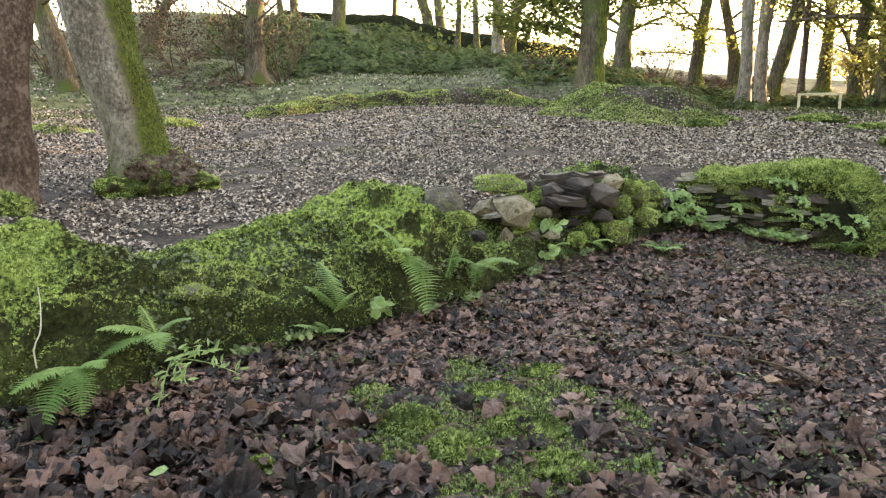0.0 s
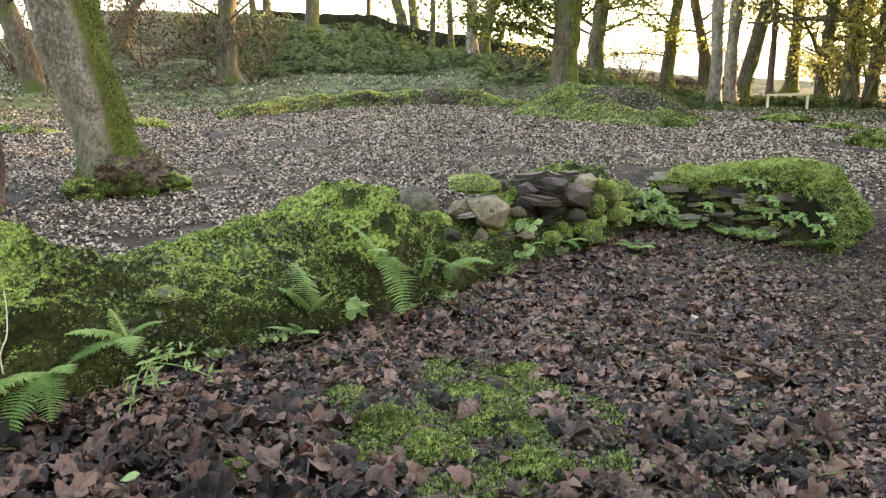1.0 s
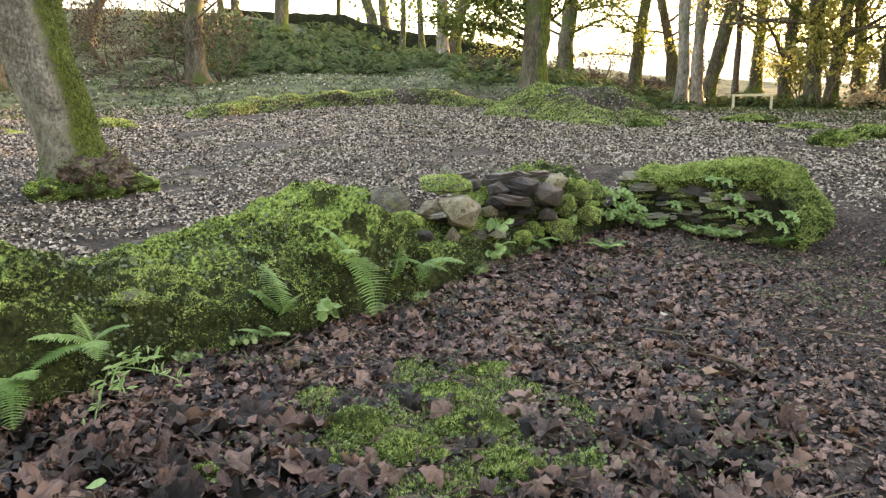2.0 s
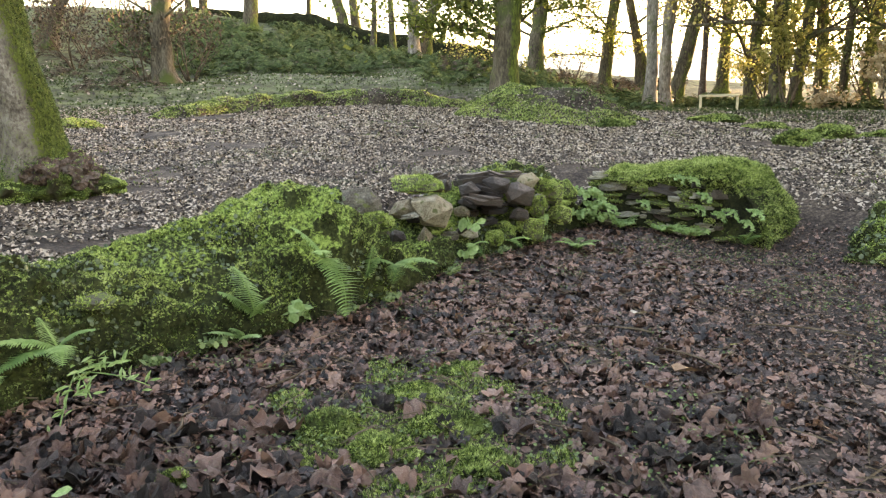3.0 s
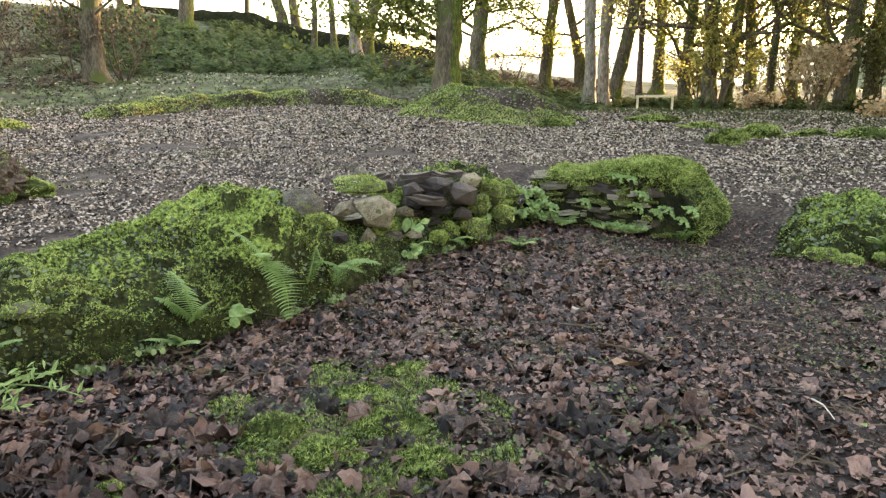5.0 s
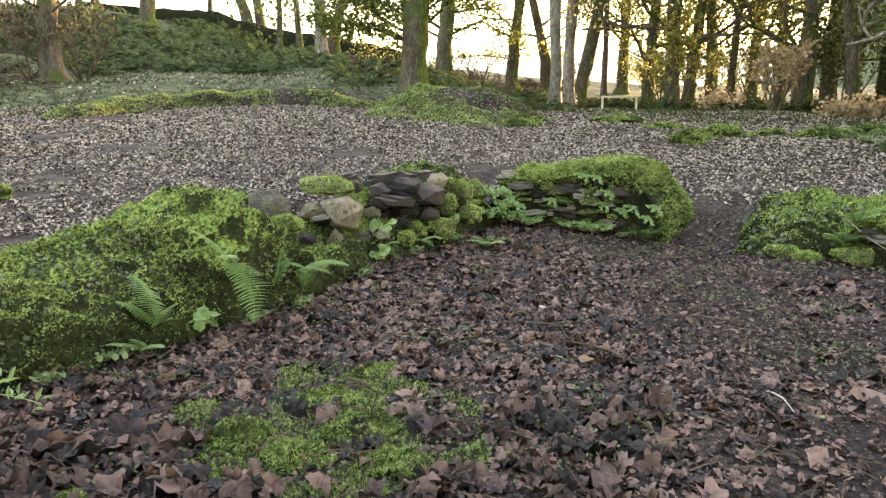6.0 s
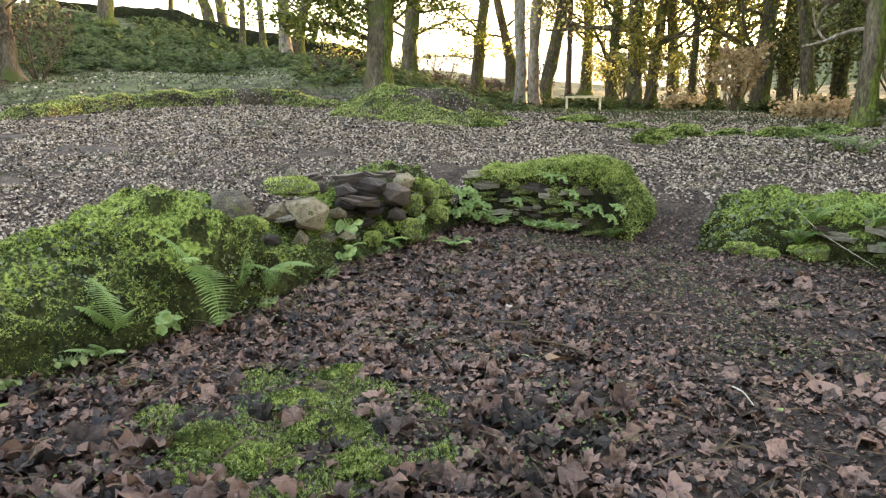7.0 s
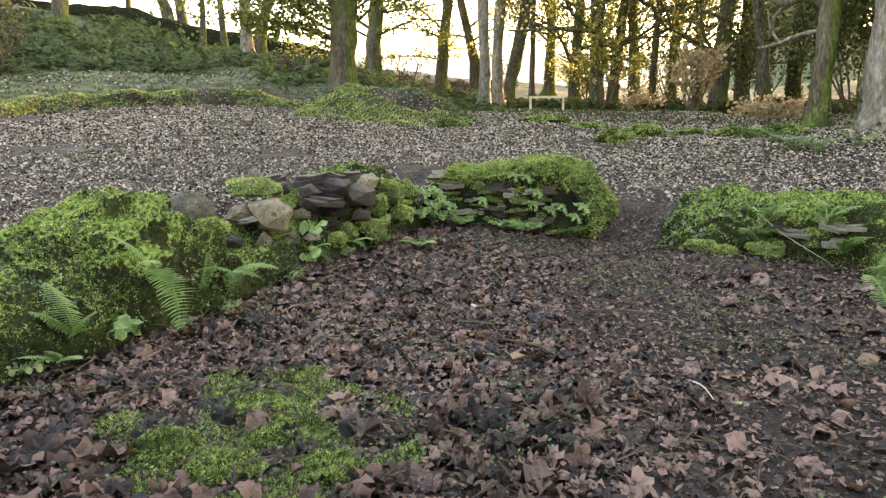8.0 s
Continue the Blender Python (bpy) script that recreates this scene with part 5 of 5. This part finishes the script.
p, n = ground_spots(2600, 91, 40, 330, 0.3, 5.5, keep=lambda x, y: inside(x, y) and side_left(x, y) < -0.3 and side_back(x, y) < -0.5)
rr = np.random.default_rng(92)
tagged(strewn("litter", LOBED_FAR, p, n, rr.uniform(0.06, 0.15, len(p)), LITTER, 12, tilt=0.26, parent=litter, lift=0.012, flat=False), "brown curled leaves", kind="stuff")
stalk = ([(-0.5, -0.02, 0), (-0.5, 0.02, 0), (-0.5, 0, 0.035), (0, -0.018, 0.05), (0, 0.018, 0.05), (0, 0, 0.085), (0.5, -0.012, 0.02), (0.5, 0.012, 0.02), (0.5, 0, 0.045)],
         [(0, 1, 4, 3), (1, 2, 5, 4), (2, 0, 3, 5), (3, 4, 7, 6), (4, 5, 8, 7), (5, 3, 6, 8)])
p, n = ground_spots(2200, 93, -38, 58, 1.7, 6.5, keep=inside)
rr = np.random.default_rng(94)
tagged(strewn("stalks", [stalk], p, n, rr.uniform(0.04, 0.15, len(p)), TWIG, 13, tilt=0.2, parent=litter, lift=0.035), "thin leaf stalks and broken twigs", kind="stuff")
# green patch of moss and seedlings among the leaves
patch_thing = thing("moss_patch", (PATCH[0], PATCH[1], ground_z(*PATCH)), "patch of green moss and tiny seedlings among dead leaves", "moss")
rr = np.random.default_rng(81)
p, n = ground_spots(30000, 75, -14, 22, 1.6, 3.5, keep=lambda x, y: in_patch(x, y) and noise.noise((x * 4, y * 4, 4)) > -0.12)
p[:, :2] -= np.array(PATCH)
p[:, 2] -= ground_z(*PATCH)
half = rr.random(len(p)) < 0.5
for sel, material, sd in ((half, MOSS_TUFT, 9), (~half, MOSS_DARK, 19)):
    tagged(strewn("moss", TUFTS, p[sel], n[sel], rr.uniform(0.5, 1.3, sel.sum()) * 0.015, material, sd, tilt=0.45, parent=patch_thing), kind="stuff")
p, n = ground_spots(2600, 76, -12, 22, 1.7, 3.5, keep=lambda x, y: in_patch(x, y) and noise.noise((x * 4, y * 4, 4)) < 0.25)
p[:, :2] -= np.array(PATCH)
p[:, 2] -= ground_z(*PATCH)
tagged(strewn("seedling_cover", ROUND, p, n, rr.uniform(0.5, 1.3, len(p)) * 0.014, HERB, 10, tilt=0.5, parent=patch_thing, lift=0.025), kind="stuff")
seedlings = thing("seedlings", (0, 0, 0), "scattered tiny green seedlings between the leaves", "seedlings")
p, n = ground_spots(26000, 82, -36, 56, 1.9, 6.5, keep=lambda x, y: inside(x, y) and noise.noise((x * 1.3 + 4, y * 1.3, 8)) + 0.4 * noise.noise((x * 5, y * 5, 8)) > 0.14)
rr = np.random.default_rng(83)
tagged(strewn("seedling_leaves", ROUND, p, n, rr.uniform(0.4, 1.2, len(p)) * 0.014, HERB, 11, tilt=0.5, parent=seedlings, lift=0.045), kind="stuff")


# ---- ferns ----
def frond_shape(length, rise, droop, width=0.32, pairs=24, lobes=True):
    """A feathered frond along +x, rising and bending over."""
    v, f = [], []
    x = z = 0.0
    spine = []
    rng = random.Random(int(length * 1000 + rise * 7 + droop))
    sway = rng.uniform(-0.2, 0.2)
    for i in range(pairs + 3):
        s = i / (pairs + 2)
        a = radians(rise - droop * s)
        spine.append((x, z, s))
        x += math.cos(a) * length / (pairs + 2)
        z += math.sin(a) * length / (pairs + 2)
    for i, (px, pz, s) in enumerate(spine[:-1]):
        qx, qz, _ = spine[i + 1]
        k = len(v)
        t = 0.006 * (1 - s) + 0.001
        b0, b1 = sway * length * s * s, sway * length * (s + 1 / (pairs + 2)) ** 2
        v += [(px, b0 - t, pz), (px, b0 + t, pz), (qx, b1 + t * 0.8, qz), (qx, b1 - t * 0.8, qz)]
        f.append((k, k + 1, k + 2, k + 3))
        if i < 2:
            continue
        l = width * length * (math.sin(math.pi * min(1, 0.12 + s * 0.88)) ** 0.8) * 0.62 + 0.004
        w = length / pairs * (0.85 if lobes else 0.62)
        bend = sway * length * s * s
        for side in (-1, 1):
            k = len(v)
            n = 8 if lobes else 1
            l *= rng.uniform(0.86, 1.1)
            lean, sag = rng.uniform(0.3, 0.42), rng.uniform(0.12, 0.35)
            for j in range(n + 1):
                u = j / n
                cx, cy = px + lean * l * u, side * l * u + bend
                cz = pz - sag * l * u * u + 0.08 * l * u
                ww = w * max(0.03, 1 - u) ** 0.6 * (1.12 if j % 2 == 1 and lobes else 0.66)
                v += [(cx - ww, cy, cz), (cx + ww, cy, cz)]
            for j in range(n):
                f.append((k + 2 * j, k + 2 * j + 1, k + 2 * j + 3, k + 2 * j + 2))
    return v, f


def fern(place, fronds, label, material=None, width=0.34):
    base = thing("fern", place, label, "fern", "ferns by the wall")
    for heading, length, rise, droop in fronds:
        v, f = frond_shape(length * 1.1, rise, droop, width)
        ob = mesh_object("frond", v, f, material or FERN, base, smooth_faces=False)
        ob.rotation_euler = (0, 0, radians(heading))
    return base


fern((-1.42, 2.68, 0.17), [(262, 0.34, 5, 75), (292, 0.27, 15, 75), (238, 0.25, 25, 65), (325, 0.2, 40, 55)], "green fern with drooping feathered fronds at the wall's foot")
fern((-1.22, 2.92, 0.22), [(200, 0.22, 40, 50), (235, 0.24, 20, 60), (300, 0.24, 35, 70), (340, 0.2, 55, 60), (150, 0.16, 60, 40)], "light green fern growing from the mossy wall")
fern((-0.55, 3.62, 0.12), [(250, 0.34, 75, 35), (190, 0.22, 60, 40), (310, 0.16, 65, 40)], "upright fern growing from the mossy wall", width=0.4)
fern((-0.60, 3.50, 0.04), [(220, 0.17, 45, 50), (300, 0.17, 40, 50), (260, 0.13, 60, 40)], "small pale fern at the foot of the wall", PALE_LEAF)
fern((-0.20, 3.88, 0.36), [(298, 0.42, 5, 85), (284, 0.30, 15, 95), (190, 0.24, 65, 40), (262, 0.22, 50, 70)], "large bright fern hanging down over the mossy wall", width=0.36)
fern((0.02, 4.12, 0.18), [(60, 0.22, 60, 30), (20, 0.16, 70, 40)], "small fern in the moss of the wall")
fern((0.20, 4.32, 0.22), [(345, 0.26, 30, 60), (205, 0.22, 35, 50), (275, 0.22, 10, 60), (315, 0.18, 20, 60)], "spreading yellow-green fern low on the wall", width=0.42)
fern((0.86, 5.30, 0.14), [(280, 0.20, 10, 70), (240, 0.16, 30, 60), (320, 0.15, 40, 60)], "small fern below the tumbled stones")
fern((1.20, 5.56, 0.12), [(290, 0.18, 20, 70), (200, 0.16, 30, 60), (340, 0.18, 30, 60)], "small fern below the tumbled stones")
fern((1.80, 5.62, 0.02), [(i * 60 + 10, 0.20, 50, 70) for i in range(6)], "low dark fern on the leaf litter")
foot = [(2.55, 6.55, 0.04), (2.86, 6.16, 0.03), (2.98, 5.98, 0.03), (3.26, 5.55, 0.03), (2.34, 6.74, 0.16), (2.28, 6.72, 0.05)]
for i, q in enumerate(foot):
    fern(q, [(160 + 40 * j + 13 * i, 0.15 + 0.02 * (j % 3), 62 + 8 * (j % 2), 70) for j in range(6)], "pale green fern at the foot of the dark stone wall", PALE_LEAF if i in (0, 1, 2) else FERN, 0.5)
for i, q in enumerate([(4.22, 4.36, 0.12), (4.32, 4.34, 0.28), (4.50, 3.80, 0.12), (4.36, 3.40, 0.03), (4.20, 3.20, 0.03), (4.55, 4.0, 0.3), (3.75, 2.85, 0.02)]):
    fern(q, [(150 + 36 * j + 17 * i, 0.17 + 0.05 * (j % 3), 70, 75) for j in range(6)], "green fern in the low mossy wall", None, 0.4)
for az, d in ((46.3, 12.2), (47.8, 11.8), (50.5, 12.6), (45.0, 13.3)):
    fern(ground_place(az, d), [(50 * j, 0.42, 66, 70) for j in range(7)], "green fern on the open litter")


def herb(place, stems, leaf, size, label, name="herb", material=None, seed=0, shapes=None):
    """Thin stems with paired leaves."""
    rng = random.Random(seed)
    base = thing(name, place, label, "plant")
    for heading, length, rise in stems:
        a, e = radians(heading), radians(rise)
        way = Vector((math.cos(a) * math.cos(e), math.sin(a) * math.cos(e), math.sin(e)))
        pts = [way * length * u + Vector((0, 0, -0.25 * length * u * u)) for u in np.linspace(0, 1, 6)]
        v, f = tube(pts, [0.003] * 6, 4)
        mesh_object("stem", v, f, PALE_LEAF, base)
        q = np.array([tuple(pt + Vector((rng.uniform(-1, 1), rng.uniform(-1, 1), rng.uniform(-0.3, 1))) * size * 0.7) for pt in pts[1:] for _ in range(leaf)])
        nn = np.tile(np.array([[0.1, -0.5, 0.8]]), (len(q), 1))
        o = strewn("leaves", shapes or SMALL, q, nn, np.random.default_rng(seed).uniform(0.7, 1.2, len(q)) * size, material or PALE_LEAF, seed, tilt=0.5, parent=base)
        o["kind"] = "stuff"
    return base


herb((-1.14, 2.86, 0.14), [(300, 0.34, 15), (330, 0.30, 30), (280, 0.36, -5), (350, 0.3, 5)], 3, 0.052, "trailing pale green plant at the wall's foot", seed=1, shapes=NARROW)
herb((-0.35, 3.76, 0.06), [(250, 0.08, 50), (290, 0.08, 40)], 2, 0.075, "small plant with round pale leaves", seed=2)
herb((0.86, 5.28, 0.28), [(270, 0.06, 30)], 1, 0.11, "single bright green leaf below the stones", seed=3)
herb((0.80, 5.22, 0.05), [(290, 0.12, 60), (250, 0.1, 50)], 2, 0.06, "small plant under the stones", seed=4)
for i, q in enumerate([(2.52, 6.48, 0.05), (2.80, 6.14, 0.05), (2.92, 5.98, 0.05), (3.0, 5.9, 0.05)]):
    herb(q, [(150 + 45 * j, 0.13, 35) for j in range(6)], 4, 0.036, "pale green plant at the foot of the dark wall", seed=40 + i)
for i, q in enumerate([(2.22, 6.66, 0.34), (2.30, 6.62, 0.22), (2.14, 6.62, 0.14), (2.36, 6.60, 0.12)]):
    herb(q, [(170 + 40 * j, 0.14, 40 - 15 * (j % 3)) for j in range(6)], 4, 0.045, "leafy green plant in the wall's corner", seed=60 + i)
for i, (x, y) in enumerate([(-1.75, 2.52), (-0.95, 3.2), (-0.75, 3.42), (-0.15, 3.86), (0.1, 4.1), (0.55, 4.75), (1.05, 5.42), (1.5, 5.85)]):
    herb((x + 0.04, y - 0.04, 0.05), [(200 + 35 * j + 20 * i, 0.09, 40) for j in range(4)], 3, 0.03, "small leafy weed at the wall's foot", material=HERB, seed=80 + i)
for i, q in enumerate([(2.42, 6.72, 0.30), (2.50, 6.62, 0.22), (3.00, 5.98, 0.55), (3.04, 5.9, 0.30), (3.06, 5.86, 0.42), (3.14, 5.74, 0.26), (3.20, 5.66, 0.30), (3.27, 5.52, 0.22), (3.31, 5.46, 0.32), (2.92, 6.1, 0.56), (2.72, 6.36, 0.3), (1.62, 5.95, 0.25)]):
    herb(q, [(190 + 30 * j, 0.12, 20 - 15 * j) for j in range(3)], 8, 0.024, "pale round-leaved plant rooted in the stone wall", seed=10 + i)


# ---- twigs and odd leaves ----
def twig(points, radius, material, label):
    pts, rad = bend(points, np.linspace(radius, radius * 0.5, len(points)), 12)
    v, f = tube(pts, rad, 6, 0.3, 3)
    return tagged(mesh_object("twig", v, f, material), label, "twig", "fallen twigs")


twig([(-1.55, 2.60, 0.20), (-1.565, 2.62, 0.27), (-1.545, 2.64, 0.33), (-1.56, 2.68, 0.38), (-1.58, 2.72, 0.44), (-1.60, 2.75, 0.48)], 0.0036, PALE_TWIG, "thin bleached twig leaning on the mossy wall")
twig([(1.905, 2.275, 0.06), (1.895, 2.20, 0.066), (1.866, 2.11, 0.055)], 0.0036, PALE_TWIG, "short bleached twig on the leaf litter")
twig([(4.22, 4.42, 0.40), (4.30, 4.24, 0.24), (4.36, 4.05, 0.14), (4.46, 3.86, 0.03)], 0.0032, PALE_TWIG, "fallen branch leaning on the low wall")
twig([(4.24, 4.26, 0.16), (4.32, 4.12, 0.16), (4.36, 4.02, 0.13)], 0.003, TWIG, "fallen side branch by the low wall")
rng = random.Random(31)
for az, d, heading, length in ((22, 2.35, 140, 0.45), (24, 3.7, 160, 0.4), (18, 4.8, 70, 0.4), (29, 3.2, 120, 0.35), (12, 3.5, 200, 0.25), (-8, 2.9, 40, 0.3), (31, 4.6, 30, 0.4), (38, 4.0, 150, 0.5), (26, 5.3, 100, 0.35), (-16, 2.5, 80, 0.25), (44, 3.6, 20, 0.4)):
    q = ground_place(az, d, 0.035)
    w = Vector((math.cos(radians(heading)), math.sin(radians(heading)), 0)) * length
    twig([q, q + w * 0.35 + Vector((0.02, 0.01, 0.01)), q + w * 0.7 + Vector((-0.01, 0.02, 0.012)), q + w], 0.006, TWIG, "dark twig lying on the leaf litter")


def odd_leaf(x, y, size, material, label, shape):
    v, f = shape
    me = bpy.data.meshes.new("fallen_leaf")
    me.from_pydata(v, [], f)
    me.materials.append(material)
    ob = tagged(new("fallen_leaf", me), label, "leaf")
    ob.matrix_basis = pose(x, y, ground_z(x, y) + 0.09, 14, 5, x * 90) @ Matrix.Diagonal((size, size, size, 1))


odd_leaf(1.485, 3.56, 0.11, PALE_TWIG, "pale upturned leaf on the brown litter", SMALL[1])
odd_leaf(1.198, 2.74, 0.05, PALE_LEAF, "small yellow-green leaf on the brown litter", SMALL[2])
odd_leaf(1.32, 2.66, 0.16, TAN_LEAF, "tan leaf lying flat on the litter", SMALL[3])
odd_leaf(1.86, 1.98, 0.05, PALE_LEAF, "small yellow-green leaf on the brown litter", SMALL[4])
odd_leaf(-0.86, 2.02, 0.06, PALE_LEAF, "small pale green leaf on the brown litter", SMALL[5])
odd_leaf(1.70, 2.96, 0.05, GOLD_CROWN, "small yellow leaf on the brown litter", SMALL[6])


# ---- hillside growth ----
def simple_frond(seed):
    rng = random.Random(seed)
    v, f = frond_shape(1.0, rng.uniform(45, 70), rng.uniform(60, 100), 0.36, 6, lobes=False)
    return v, f


FRONDS = [simple_frond(i) for i in range(6)]


def growth(name, label, material, count, seed, az0, az1, d0, d1, size, keep=None, plants=5, shapes=None, tilt=0.35):
    p, n = ground_spots(count, seed, az0, az1, d0, d1, keep)
    r = np.random.default_rng(seed)
    p, n = np.repeat(p, plants, 0), np.repeat(n, plants, 0)
    p = p + r.normal(0, 0.08, p.shape) * np.array((1, 1, 0))
    ob = strewn(name, shapes or FRONDS, p, n, r.uniform(0.6, 1.3, len(p)) * size, material, seed, tilt=tilt)
    return tagged(ob, label, name.split("_")[-1], kind="stuff")


def patchy(scale, edge, shift):
    return lambda x, y: noise.noise((x * scale + shift, y * scale, 2)) > edge


growth("bracken", "green bracken covering the wooded hillside", BRACKEN, 1700, 201, -18, 10, 29.5, 44, 0.6, patchy(0.3, -0.25, 0))
growth("bracken", "green ferns in front of the hedge bank", BRACKEN, 420, 202, 5, 24, 23.5, 33, 0.7, patchy(0.4, -0.2, 3))
growth("bracken", "green ferns along the wood's edge", BRACKEN, 900, 203, 20, 54, 20.5, 31, 0.6, lambda x, y: math.hypot(x, y) > 27 - 0.18 * (math.degrees(math.atan2(x, y)) - 25) and noise.noise((x * 0.5, y * 0.5, 2)) > -0.3)
growth("dead_bracken", "brown dead bracken on the slope", DEAD_BRACKEN, 480, 204, 7, 25, 29, 42, 0.6, patchy(0.3, -0.2, 8))
growth("dead_bracken", "brown dead growth on the dark slope", DEAD_BRACKEN, 480, 205, -40, -15, 25, 42, 0.45, patchy(0.3, -0.1, 5))
growth("rough_grass", "rough grass on the bank and slope", BRACKEN, 11000, 206, -34, 54, 18, 32, 0.07, lambda x, y: math.hypot(x, y) > 22.5 - 0.12 * abs(math.degrees(math.atan2(x, y)) - 5), plants=2, shapes=TUFTS, tilt=0.4)
growth("slope_litter", "brown leaves strewn over the grassy slope", CRUMBS, 5000, 208, -36, 40, 20, 33, 0.10, plants=1, shapes=SMALL, tilt=0.35)
growth("rough_grass", "thin grass on the trodden floor", MOSS_DARK, 9000, 207, -36, 54, 7.5, 21, 0.026, lambda x, y: max(side_left(x, y), side_back(x, y)) > 1 and noise.noise((x * 0.6, y * 0.6, 12)) > 0.18, plants=3, shapes=TUFTS, tilt=0.3)
ridge = sweep("boundary_wall", [at(az, 43.5 - 0.25 * az) for az in (-13, -9, -5, -1, 2, 5, 8, 11)], [(-0.3, -0.3), (-0.3, 0.0), (-0.25, 0.9), (0, 1.0), (0.25, 0.9), (0.3, -0.3)],
              [(0, 0.5), (0.5, 0.8), (0.7, 1.0), (1, 0.8)], [(0, 1), (1, 1)], WALL_DARK, seed=61, rough=0.12, step=0.3, across=14)
tagged(ridge, "dark overgrown stone field wall along the ridge", "wall")
